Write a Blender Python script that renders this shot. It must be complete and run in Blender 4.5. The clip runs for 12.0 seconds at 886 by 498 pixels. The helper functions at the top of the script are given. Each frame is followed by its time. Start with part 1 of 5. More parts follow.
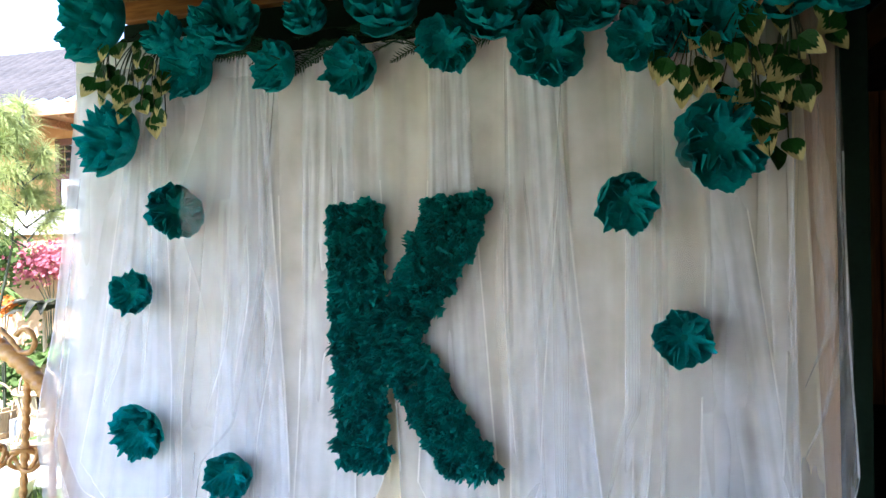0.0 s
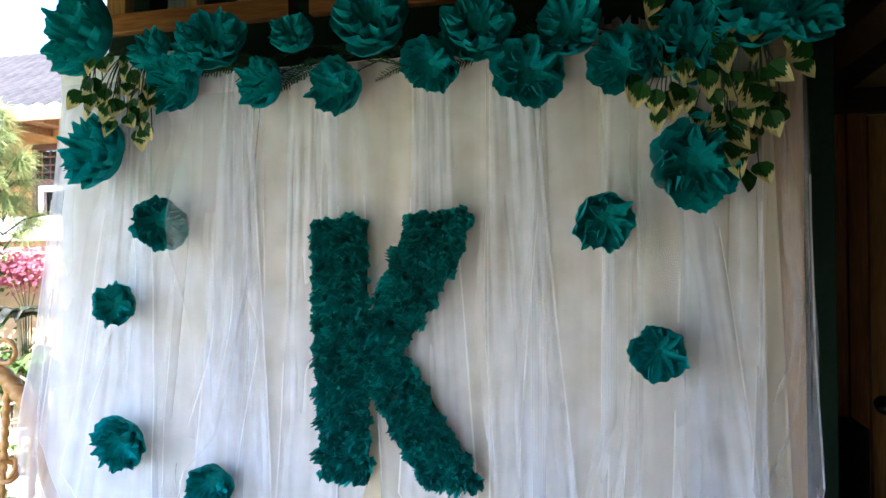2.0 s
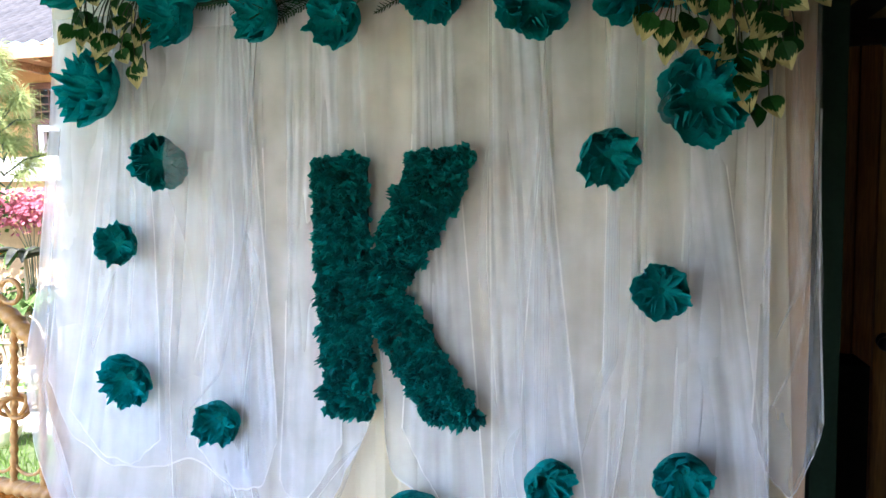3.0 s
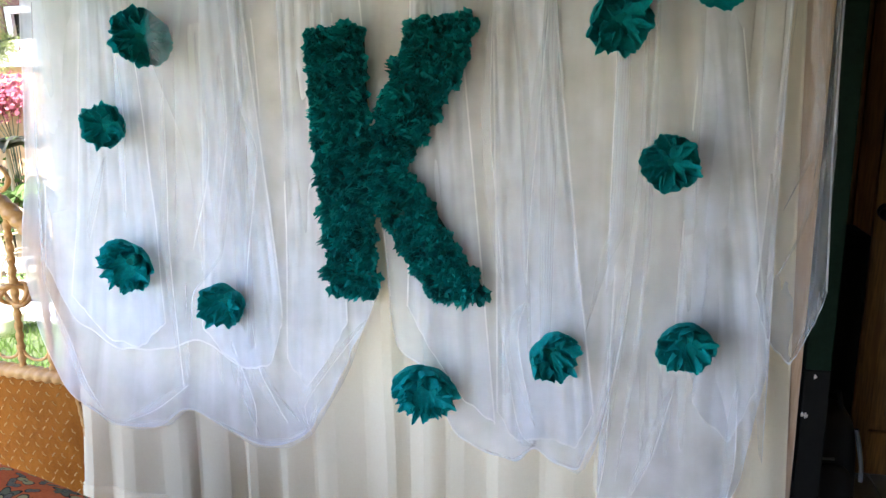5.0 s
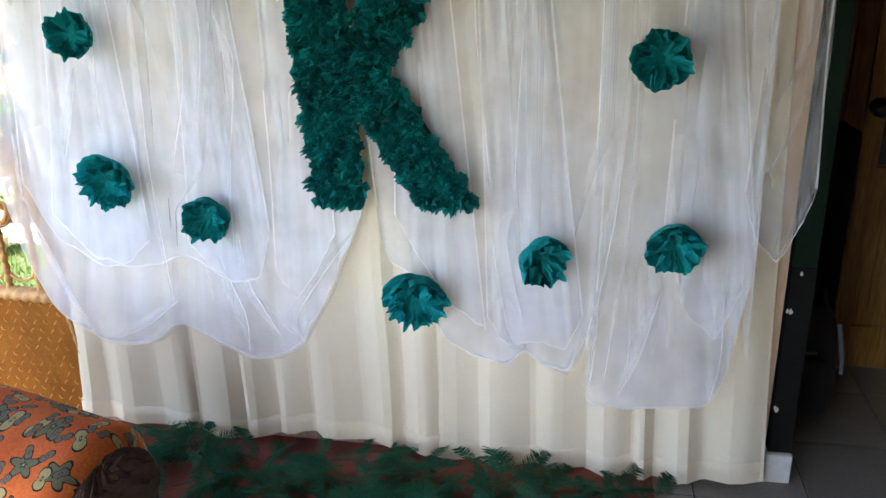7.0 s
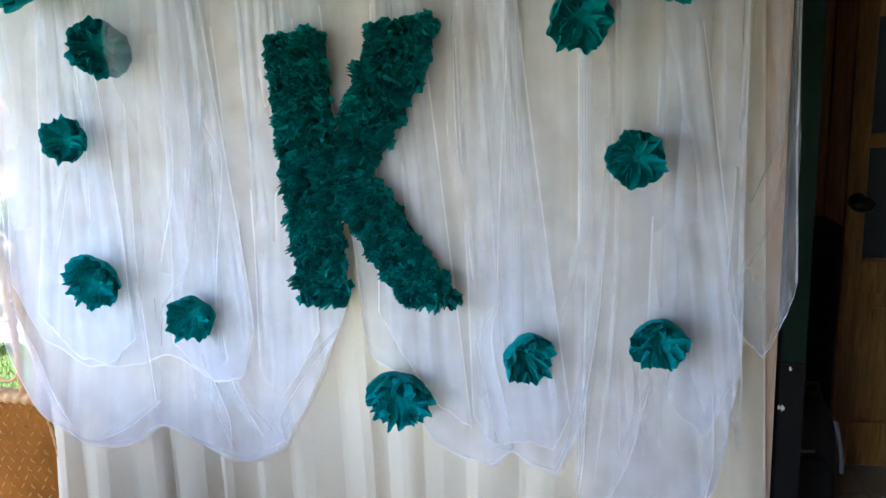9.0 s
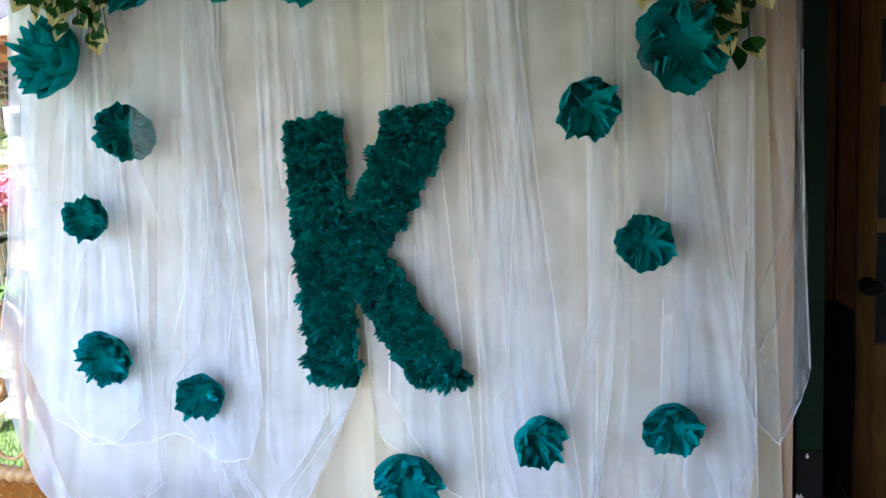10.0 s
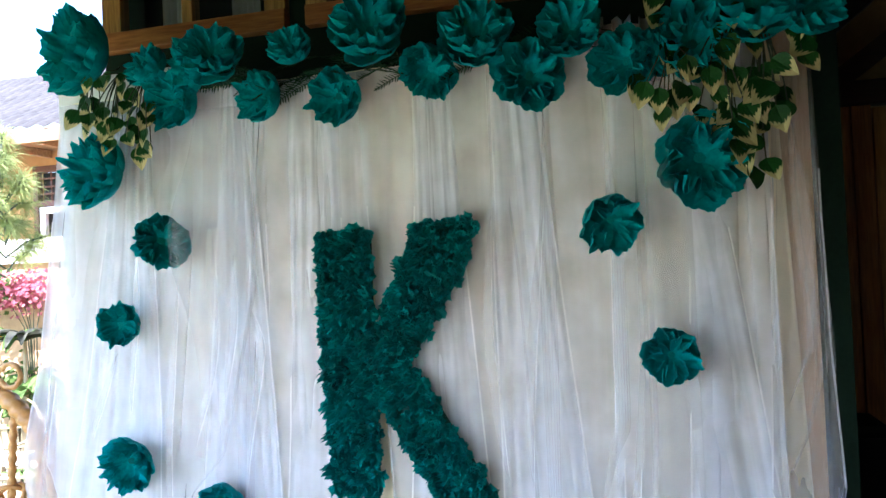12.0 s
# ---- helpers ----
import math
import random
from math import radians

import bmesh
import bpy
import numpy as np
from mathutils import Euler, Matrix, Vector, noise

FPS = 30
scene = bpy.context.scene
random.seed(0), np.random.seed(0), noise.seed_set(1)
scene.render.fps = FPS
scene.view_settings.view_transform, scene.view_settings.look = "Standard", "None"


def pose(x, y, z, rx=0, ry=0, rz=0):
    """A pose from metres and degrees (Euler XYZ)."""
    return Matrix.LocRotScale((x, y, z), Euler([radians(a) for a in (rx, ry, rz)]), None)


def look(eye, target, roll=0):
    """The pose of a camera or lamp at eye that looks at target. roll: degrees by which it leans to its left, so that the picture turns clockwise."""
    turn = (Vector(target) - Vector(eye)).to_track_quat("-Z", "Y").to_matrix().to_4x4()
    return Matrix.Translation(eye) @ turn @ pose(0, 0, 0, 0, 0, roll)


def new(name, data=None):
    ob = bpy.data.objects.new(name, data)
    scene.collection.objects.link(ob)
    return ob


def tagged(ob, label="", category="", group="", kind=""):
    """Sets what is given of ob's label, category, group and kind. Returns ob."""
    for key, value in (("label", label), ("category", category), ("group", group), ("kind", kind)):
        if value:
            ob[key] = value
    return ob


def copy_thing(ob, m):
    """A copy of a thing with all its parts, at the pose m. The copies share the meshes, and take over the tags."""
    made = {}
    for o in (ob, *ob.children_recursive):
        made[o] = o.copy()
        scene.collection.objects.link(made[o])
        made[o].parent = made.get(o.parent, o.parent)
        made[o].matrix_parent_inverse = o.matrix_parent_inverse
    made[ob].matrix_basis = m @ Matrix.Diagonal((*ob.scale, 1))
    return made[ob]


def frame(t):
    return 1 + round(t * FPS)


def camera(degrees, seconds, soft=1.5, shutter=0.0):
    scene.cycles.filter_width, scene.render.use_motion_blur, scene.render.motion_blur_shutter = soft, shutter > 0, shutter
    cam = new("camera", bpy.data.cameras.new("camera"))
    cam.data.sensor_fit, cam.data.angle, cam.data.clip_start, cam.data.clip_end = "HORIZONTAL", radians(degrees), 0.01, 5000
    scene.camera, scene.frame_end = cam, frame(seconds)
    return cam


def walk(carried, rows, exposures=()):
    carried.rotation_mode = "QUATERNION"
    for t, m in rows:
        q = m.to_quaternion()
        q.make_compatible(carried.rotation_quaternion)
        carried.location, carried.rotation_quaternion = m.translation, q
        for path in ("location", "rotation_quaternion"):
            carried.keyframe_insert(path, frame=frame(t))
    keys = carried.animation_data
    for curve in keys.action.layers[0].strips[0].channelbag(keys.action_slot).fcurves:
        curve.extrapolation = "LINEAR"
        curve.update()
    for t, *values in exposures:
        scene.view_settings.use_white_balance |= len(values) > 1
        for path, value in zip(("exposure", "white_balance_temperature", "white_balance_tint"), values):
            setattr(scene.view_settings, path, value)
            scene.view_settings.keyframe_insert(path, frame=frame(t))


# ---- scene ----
cam = camera(63.7, 12.0)

PATH = [
    (0, (0.486, -2.015, 1.602), (-0.068, -0.093, 1.59), -1.1),
    (0.5, (0.486, -2.03, 1.612), (-0.048, -0.102, 1.627), -1.2),
    (1, (0.487, -2.051, 1.623), (-0.025, -0.118, 1.658), -1.0),
    (1.5, (0.493, -2.056, 1.623), (0.013, -0.115, 1.651), -0.5),
    (2, (0.49, -2.062, 1.623), (-0.007, -0.125, 1.633), -0.6),
    (2.5, (0.497, -2.055, 1.632), (-0.02, -0.125, 1.56), -0.6),
    (3, (0.492, -2.04, 1.619), (-0.018, -0.113, 1.46), -0.8),
    (3.2, (0.494, -2.036, 1.62), (-0.012, -0.106, 1.422), -1.0),
    (4.8, (0.447, -2.013, 1.592), (-0.031, -0.108, 1.154), -1.8),
    (5, (0.441, -2.013, 1.589), (-0.033, -0.129, 1.114), -1.8),
    (5.5, (0.436, -2.011, 1.578), (-0.033, -0.143, 1.041), -2.2),
    (6, (0.433, -2.0, 1.571), (-0.008, -0.142, 0.978), -2.7),
    (6.5, (0.431, -1.998, 1.57), (0.007, -0.159, 0.907), -2.5),
    (6.7, (0.429, -1.997, 1.57), (0.003, -0.169, 0.881), -3.0),
    (7.1, (0.44, -1.99, 1.569), (0.001, -0.163, 0.852), -3.1),
    (7.5, (0.455, -1.983, 1.568), (0.0, -0.152, 0.863), -3.3),
    (7.9, (0.47, -1.976, 1.567), (0.0, -0.14, 0.907), -3.5),
    (8.3, (0.484, -1.97, 1.566), (0.003, -0.127, 0.977), -3.6),
    (8.5, (0.492, -1.967, 1.563), (0.024, -0.097, 1.029), -3.6),
    (9, (0.488, -1.983, 1.571), (0.046, -0.086, 1.115), -3.5),
    (9.5, (0.488, -1.997, 1.579), (0.043, -0.073, 1.262), -3.1),
    (10, (0.485, -2.004, 1.585), (0.023, -0.073, 1.343), -3.0),
    (10.5, (0.478, -2.017, 1.609), (0.024, -0.076, 1.439), -2.9),
    (11, (0.479, -2.026, 1.617), (0.003, -0.086, 1.521), -2.9),
    (11.5, (0.479, -2.029, 1.624), (-0.003, -0.088, 1.586), -2.8),
    (12, (0.476, -2.04, 1.626), (-0.028, -0.105, 1.657), -2.6),
]
# stops, kelvin and tint of the picture along the way
EXPOSURES = ((0.0, 2.52, 5750, 18), (2.5, 2.58, 5750, 18), (5.0, 2.52, 5950, 17), (6.5, 2.54, 6250, 17), (8.5, 2.5, 5800, 16), (9.5, 2.58, 5600, 16), (12.0, 2.7, 5550, 17))
walk(cam, [(t, look(eye, target, roll)) for t, eye, target, roll in PATH], EXPOSURES)

# ---- world, sun, exposure ----
world = bpy.data.worlds.new("sky")
scene.world = world
world.use_nodes = True
wn = world.node_tree.nodes
sky = wn.new("ShaderNodeTexSky")
sky.sky_type = "NISHITA"
sky.sun_disc = False
SUN_FROM = Vector((-0.12, -0.63, 0.76)).normalized()
sky.sun_elevation = math.asin(SUN_FROM.z)
sky.sun_rotation = math.atan2(SUN_FROM.x, SUN_FROM.y)
world.node_tree.links.new(sky.outputs[0], wn["Background"].inputs[0])
wn["Background"].inputs[1].default_value = 0.15
sun_data = bpy.data.lights.new("sun", "SUN")
sun_data.energy, sun_data.angle, sun_data.color = 4.5, radians(0.6), (1.0, 0.95, 0.87)
sun = new("sun", sun_data)
sun.matrix_world = look(SUN_FROM * 30, (0, 0, 0))


# ---- materials ----
def rgb(c):
    return (*c, 1.0)


def base_nodes(name):
    m = bpy.data.materials.new(name)
    m.use_nodes = True
    nt = m.node_tree
    return m, nt, nt.nodes["Principled BSDF"]


def node(nt, kind, **ins):
    n = nt.nodes.new(kind)
    for k, v in ins.items():
        n.inputs[k.replace("_", " ")].default_value = v
    return n


def two_scale(nt, c1, c2, big, small, coords="Object", amount=0.5):
    """A colour that wanders between c1 and c2 at a large and a small scale."""
    tc = nt.nodes.new("ShaderNodeTexCoord")
    n1 = node(nt, "ShaderNodeTexNoise", Scale=big, Detail=4.0)
    n2 = node(nt, "ShaderNodeTexNoise", Scale=small, Detail=6.0)
    for n in (n1, n2):
        nt.links.new(tc.outputs[coords], n.inputs["Vector"])
    mx = nt.nodes.new("ShaderNodeMix")
    mx.data_type = "FLOAT"
    mx.inputs[0].default_value = amount
    nt.links.new(n1.outputs[0], mx.inputs[2])
    nt.links.new(n2.outputs[0], mx.inputs[3])
    ramp = nt.nodes.new("ShaderNodeValToRGB")
    ramp.color_ramp.elements[0].position, ramp.color_ramp.elements[1].position = 0.33, 0.67
    ramp.color_ramp.elements[0].color, ramp.color_ramp.elements[1].color = rgb(c1), rgb(c2)
    nt.links.new(mx.outputs[0], ramp.inputs[0])
    return tc, n1, n2, ramp


def surface(name, c1, c2, rough=0.6, big=3.0, small=40.0, bump=0.2, depth=0.002, metal=0.0, sheen=0.0, spec=0.5, per_piece=0.0):
    m, nt, p = base_nodes(name)
    tc, n1, n2, ramp = two_scale(nt, c1, c2, big, small)
    out = ramp.outputs[0]
    if per_piece:
        info = nt.nodes.new("ShaderNodeObjectInfo")
        hsv = nt.nodes.new("ShaderNodeHueSaturation")
        mr = nt.nodes.new("ShaderNodeMapRange")
        mr.inputs[3].default_value, mr.inputs[4].default_value = 1 - per_piece, 1 + per_piece
        nt.links.new(info.outputs["Random"], mr.inputs[0])
        nt.links.new(mr.outputs[0], hsv.inputs["Value"])
        nt.links.new(out, hsv.inputs["Color"])
        out = hsv.outputs[0]
    nt.links.new(out, p.inputs["Base Color"])
    p.inputs["Roughness"].default_value, p.inputs["Metallic"].default_value = rough, metal
    p.inputs["Sheen Weight"].default_value = sheen
    p.inputs["Specular IOR Level"].default_value = spec
    b = node(nt, "ShaderNodeBump", Strength=bump, Distance=depth)
    nt.links.new(n2.outputs[0], b.inputs["Height"])
    nt.links.new(b.outputs[0], p.inputs["Normal"])
    return m


def thin(name, c1, c2, through_share=0.35, rough=0.8, big=8.0, small=90.0, per_piece=0.12, bump=0.35):
    """Paper, leaf or petal: part of the light passes through."""
    m = surface(name, c1, c2, rough, big, small, bump, 0.002, per_piece=per_piece, spec=0.2)
    nt = m.node_tree
    p, out = nt.nodes["Principled BSDF"], nt.nodes["Material Output"]
    tr = nt.nodes.new("ShaderNodeBsdfTranslucent")
    nt.links.new(p.inputs["Base Color"].links[0].from_socket, tr.inputs[0])
    mx = nt.nodes.new("ShaderNodeMixShader")
    mx.inputs[0].default_value = through_share
    nt.links.new(p.outputs[0], mx.inputs[1])
    nt.links.new(tr.outputs[0], mx.inputs[2])
    nt.links.new(mx.outputs[0], out.inputs[0])
    return m


def net(name, colour, cover, streaks=0.0):
    """Tulle: a fine net that covers part of what lies behind it."""
    m, nt, p = base_nodes(name)
    out = nt.nodes["Material Output"]
    tc = nt.nodes.new("ShaderNodeTexCoord")
    ns = node(nt, "ShaderNodeTexNoise", Scale=6.0, Detail=5.0)
    nt.links.new(tc.outputs["Object"], ns.inputs["Vector"])
    mr = nt.nodes.new("ShaderNodeMapRange")
    mr.inputs[1].default_value, mr.inputs[2].default_value = 0.3, 0.7
    mr.inputs[3].default_value, mr.inputs[4].default_value = cover * 0.8, cover * 1.2
    nt.links.new(ns.outputs[0], mr.inputs[0])
    mp = nt.nodes.new("ShaderNodeMapping")
    mp.inputs["Scale"].default_value = (1.0, 0.06, 1.0)
    nt.links.new(tc.outputs["UV"], mp.inputs[0])
    streak = node(nt, "ShaderNodeTexNoise", Scale=9.0, Detail=3.0, Roughness=0.5, Distortion=0.6)
    nt.links.new(mp.outputs[0], streak.inputs["Vector"])
    gather = nt.nodes.new("ShaderNodeMapRange")
    gather.inputs[1].default_value, gather.inputs[2].default_value = 0.3, 0.7
    gather.inputs[3].default_value, gather.inputs[4].default_value = 1.0 - streaks, 1.0 + streaks
    nt.links.new(streak.outputs[0], gather.inputs[0])
    mul = nt.nodes.new("ShaderNodeMath")
    mul.operation = "MULTIPLY"
    nt.links.new(mr.outputs[0], mul.inputs[0])
    nt.links.new(gather.outputs[0], mul.inputs[1])
    dif, tr, tp = (nt.nodes.new("ShaderNodeBsdf" + k) for k in ("Diffuse", "Translucent", "Transparent"))
    dif.inputs[0].default_value = tr.inputs[0].default_value = rgb(colour)
    a, b = nt.nodes.new("ShaderNodeMixShader"), nt.nodes.new("ShaderNodeMixShader")
    a.inputs[0].default_value = 0.4
    nt.links.new(dif.outputs[0], a.inputs[1])
    nt.links.new(tr.outputs[0], a.inputs[2])
    nt.links.new(mul.outputs[0], b.inputs[0])
    nt.links.new(tp.outputs[0], b.inputs[1])
    nt.links.new(a.outputs[0], b.inputs[2])
    nt.links.new(b.outputs[0], out.inputs[0])
    return m


def wood(name, c1, c2, rough=0.45, axis=2, ring=14.0):
    m, nt, p = base_nodes(name)
    tc = nt.nodes.new("ShaderNodeTexCoord")
    mp = nt.nodes.new("ShaderNodeMapping")
    mp.inputs["Scale"].default_value = [1.0 if i == axis else ring for i in range(3)]
    nt.links.new(tc.outputs["Object"], mp.inputs[0])
    n1 = node(nt, "ShaderNodeTexNoise", Scale=2.5, Detail=8.0, Distortion=0.6)
    n2 = node(nt, "ShaderNodeTexNoise", Scale=11.0, Detail=6.0)
    for n in (n1, n2):
        nt.links.new(mp.outputs[0], n.inputs["Vector"])
    mx = nt.nodes.new("ShaderNodeMath")
    mx.operation = "MULTIPLY"
    nt.links.new(n1.outputs[0], mx.inputs[0])
    nt.links.new(n2.outputs[0], mx.inputs[1])
    ramp = nt.nodes.new("ShaderNodeValToRGB")
    ramp.color_ramp.elements[0].position, ramp.color_ramp.elements[1].position = 0.14, 0.38
    ramp.color_ramp.elements[0].color, ramp.color_ramp.elements[1].color = rgb(c1), rgb(c2)
    nt.links.new(mx.outputs[0], ramp.inputs[0])
    nt.links.new(ramp.outputs[0], p.inputs["Base Color"])
    p.inputs["Roughness"].default_value = rough
    b = node(nt, "ShaderNodeBump", Strength=0.25, Distance=0.002)
    nt.links.new(n2.outputs[0], b.inputs["Height"])
    nt.links.new(b.outputs[0], p.inputs["Normal"])
    return m


def glass(name, tint=(0.75, 0.8, 0.8)):
    m, nt, p = base_nodes(name)
    p.inputs["Base Color"].default_value = rgb(tint)
    p.inputs["Roughness"].default_value = 0.03
    p.inputs["Transmission Weight"].default_value = 1.0
    p.inputs["IOR"].default_value = 1.45
    return m


def floral(name):
    """Woven sofa cloth: five-petalled grey flowers and cream leaves with dark outlines on orange."""
    m, nt, p = base_nodes(name)
    tc = nt.nodes.new("ShaderNodeTexCoord")
    lk = nt.links.new

    def math_node(op, a, b=None):
        n = nt.nodes.new("ShaderNodeMath")
        n.operation = op
        for i, v in enumerate((a, b)):
            if v is None:
                continue
            if isinstance(v, (int, float)):
                n.inputs[i].default_value = v
            else:
                lk(v, n.inputs[i])
        return n.outputs[0]

    def motif(scale, shift, lobes, size, wave):
        mp = nt.nodes.new("ShaderNodeMapping")
        mp.inputs["Location"].default_value = shift
        lk(tc.outputs["UV"], mp.inputs[0])
        v = node(nt, "ShaderNodeTexVoronoi", Scale=scale, Randomness=0.75)
        v.voronoi_dimensions = "2D"
        lk(mp.outputs[0], v.inputs["Vector"])
        sub = nt.nodes.new("ShaderNodeVectorMath")
        sub.operation = "SUBTRACT"
        lk(mp.outputs[0], sub.inputs[0])
        lk(v.outputs["Position"], sub.inputs[1])
        sep = nt.nodes.new("ShaderNodeSeparateXYZ")
        lk(sub.outputs[0], sep.inputs[0])
        cs = nt.nodes.new("ShaderNodeSeparateColor")
        lk(v.outputs["Color"], cs.inputs[0])
        ang = math_node("ADD", math_node("ARCTAN2", sep.outputs[1], sep.outputs[0]), math_node("MULTIPLY", cs.outputs[0], 6.0))
        rim = math_node("ADD", math_node("MULTIPLY", math_node("COSINE", math_node("MULTIPLY", ang, lobes)), wave), 1.0 - wave)
        rad = math_node("DIVIDE", math_node("MULTIPLY", v.outputs["Distance"], 1.0), math_node("MULTIPLY", rim, size))
        keep = math_node("GREATER_THAN", cs.outputs[1], 0.25)
        return rad, keep

    _, n1, n2, ground = two_scale(nt, (0.52, 0.085, 0.018), (0.70, 0.18, 0.04), 5.0, 160.0)
    colour = ground.outputs[0]
    for scale, shift, lobes, size, wave, inner in ((10.0, (0.0, 0.0, 0.0), 5.0, 0.42, 0.24, (0.15, 0.14, 0.075)), (12.0, (0.41, 0.23, 0.0), 2.0, 0.40, 0.36, (0.40, 0.31, 0.13)), (17.0, (0.2, 0.7, 0.0), 2.0, 0.34, 0.3, (0.16, 0.13, 0.09))):
        rad, keep = motif(scale, shift, lobes, size, wave)
        ramp = nt.nodes.new("ShaderNodeValToRGB")
        e = ramp.color_ramp.elements
        e[0].position, e[0].color = 0.0, rgb((0.5, 0.45, 0.3))
        e[1].position, e[1].color = 0.14, rgb((0.03, 0.03, 0.02))
        for pos, c in ((0.3, inner), (0.82, inner), (0.88, (0.03, 0.025, 0.015)), (1.0, (0.03, 0.025, 0.015))):
            k = e.new(pos)
            k.color = rgb(c)
        lk(rad, ramp.inputs[0])
        mask = math_node("MULTIPLY", math_node("LESS_THAN", rad, 1.0), keep)
        mx = nt.nodes.new("ShaderNodeMix")
        mx.data_type = "RGBA"
        lk(mask, mx.inputs[0])
        lk(colour, mx.inputs[6])
        lk(ramp.outputs[0], mx.inputs[7])
        colour = mx.outputs[2]
    lk(colour, p.inputs["Base Color"])
    p.inputs["Roughness"].default_value = 0.95
    p.inputs["Specular IOR Level"].default_value = 0.15
    b = node(nt, "ShaderNodeBump", Strength=0.6, Distance=0.002)
    lk(n2.outputs[0], b.inputs["Height"])
    lk(b.outputs[0], p.inputs["Normal"])
    return m


SATIN = thin("ivory_satin", (0.88, 0.77, 0.56), (0.92, 0.82, 0.62), 0.18, 0.4, 2.5, 120.0, 0.0, 0.12)
HEM = thin("ivory_satin_hem", (0.88, 0.745, 0.51), (0.92, 0.80, 0.58), 0.1, 0.4, 2.5, 120.0, 0.0, 0.12)
TULLE = net("white_tulle", (0.90, 0.92, 0.985), 0.48, 0.34)
TULLE_HEM = net("white_tulle_hem", (0.95, 0.955, 0.985), 0.62)
TULLE_EDGE = net("white_tulle_edge", (0.95, 0.955, 0.985), 0.2, 0.4)
TEAL = thin("teal_tissue_paper", (0.003, 0.23, 0.24), (0.01, 0.46, 0.465), 0.28)
# wide tone range paints crevice shade and edge highlights into the crepe colour
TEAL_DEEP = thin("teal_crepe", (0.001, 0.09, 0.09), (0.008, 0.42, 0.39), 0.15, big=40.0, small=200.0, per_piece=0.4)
FOAM = surface("teal_foam", (0.004, 0.07, 0.065), (0.008, 0.1, 0.09), 0.9)
PLY = wood("plywood", (0.46, 0.29, 0.17), (0.62, 0.44, 0.29), 0.6)
LEAF_GREEN = thin("ivy_green", (0.006, 0.038, 0.01), (0.022, 0.11, 0.015), 0.25, 0.45, 20.0, 120.0, 0.35)
LEAF_CREAM = thin("ivy_cream", (0.58, 0.49, 0.19), (0.72, 0.64, 0.32), 0.3, 0.5, 20.0, 120.0, 0.12)
STEM = surface("dark_stem", (0.02, 0.03, 0.015), (0.05, 0.06, 0.03), 0.6)
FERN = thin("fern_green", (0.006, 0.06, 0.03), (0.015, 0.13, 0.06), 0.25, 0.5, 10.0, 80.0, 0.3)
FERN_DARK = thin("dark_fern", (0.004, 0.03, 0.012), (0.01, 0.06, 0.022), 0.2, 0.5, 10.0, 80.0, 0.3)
RED_RUG = surface("red_brown_rug", (0.16, 0.035, 0.025), (0.36, 0.10, 0.06), 0.95, 9.0, 260.0, 0.8, 0.004)
TILE = surface("grey_tile", (0.22, 0.20, 0.16), (0.30, 0.27, 0.22), 0.35, 5.0, 80.0, 0.05, 0.001, per_piece=0.06)
GROUT = surface("dark_grout", (0.05, 0.05, 0.045), (0.09, 0.085, 0.08), 0.95)
GREEN_PAINT = surface("dark_green_paint", (0.004, 0.012, 0.007), (0.008, 0.022, 0.013), 0.75, 4.0, 60.0, 0.2, spec=0.15)
BLACK_PAINT = surface("black_paint", (0.004, 0.004, 0.004), (0.008, 0.008, 0.007), 0.7, spec=0.2)
CHIP = surface("chipped_white", (0.6, 0.58, 0.52), (0.75, 0.72, 0.66), 0.9)
TEAK = wood("window_teak", (0.20, 0.06, 0.012), (0.42, 0.16, 0.04), 0.4, axis=0)
TEAK_UP = wood("door_teak", (0.20, 0.095, 0.020), (0.44, 0.23, 0.06), 0.42, axis=2)
BOARDS = wood("brown_boards", (0.20, 0.08, 0.022), (0.38, 0.17, 0.05), 0.5, axis=2)
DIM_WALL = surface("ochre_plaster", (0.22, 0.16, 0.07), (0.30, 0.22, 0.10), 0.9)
GLASS = glass("window_glass")
# near-black base colour stands in for the shade of unlit interiors
ROOM_SHADE = surface("room_shade", (0.02, 0.02, 0.018), (0.04, 0.035, 0.03), 0.9)
DARK_WOOD = wood("dark_beam", (0.012, 0.008, 0.005), (0.03, 0.018, 0.011), 0.85, axis=0)
IRON = surface("dark_iron", (0.02, 0.02, 0.02), (0.035, 0.03, 0.03), 0.35, metal=0.8)
BLACK_CLOTH = surface("black_nylon", (0.008, 0.008, 0.009), (0.02, 0.02, 0.022), 0.6, 8.0, 200.0, 0.4)
GREY_TRIM = surface("grey_trim", (0.14, 0.15, 0.16), (0.22, 0.23, 0.24), 0.5)
RATTAN = surface("golden_rattan", (0.42, 0.19, 0.045), (0.66, 0.38, 0.13), 0.42, 6.0, 60.0, 0.4, 0.003)
REED = surface("woven_reed", (0.23, 0.072, 0.004), (0.36, 0.125, 0.010), 0.6, 8.0, 140.0, 0.5, 0.003, spec=0.12)
# pale tan that paints the bright highlights of the weave
REED_GLINT = surface("reed_glint", (0.5, 0.28, 0.09), (0.66, 0.4, 0.16), 0.35)
CLOTH = floral("floral_cloth")
CLOTH_DARK = surface("dark_piping_cloth", (0.03, 0.016, 0.01), (0.08, 0.035, 0.018), 0.95, 10.0, 200.0, 0.6)
GRASS = thin("lawn_blade", (0.06, 0.12, 0.02), (0.16, 0.25, 0.05), 0.3, 0.7, 2.0, 30.0, 0.0)
EARTH = surface("lawn", (0.06, 0.09, 0.025), (0.14, 0.17, 0.06), 0.95, 1.5, 25.0, 0.8, 0.02)
PAVING = surface("grey_paving", (0.28, 0.28, 0.27), (0.4, 0.4, 0.38), 0.9)
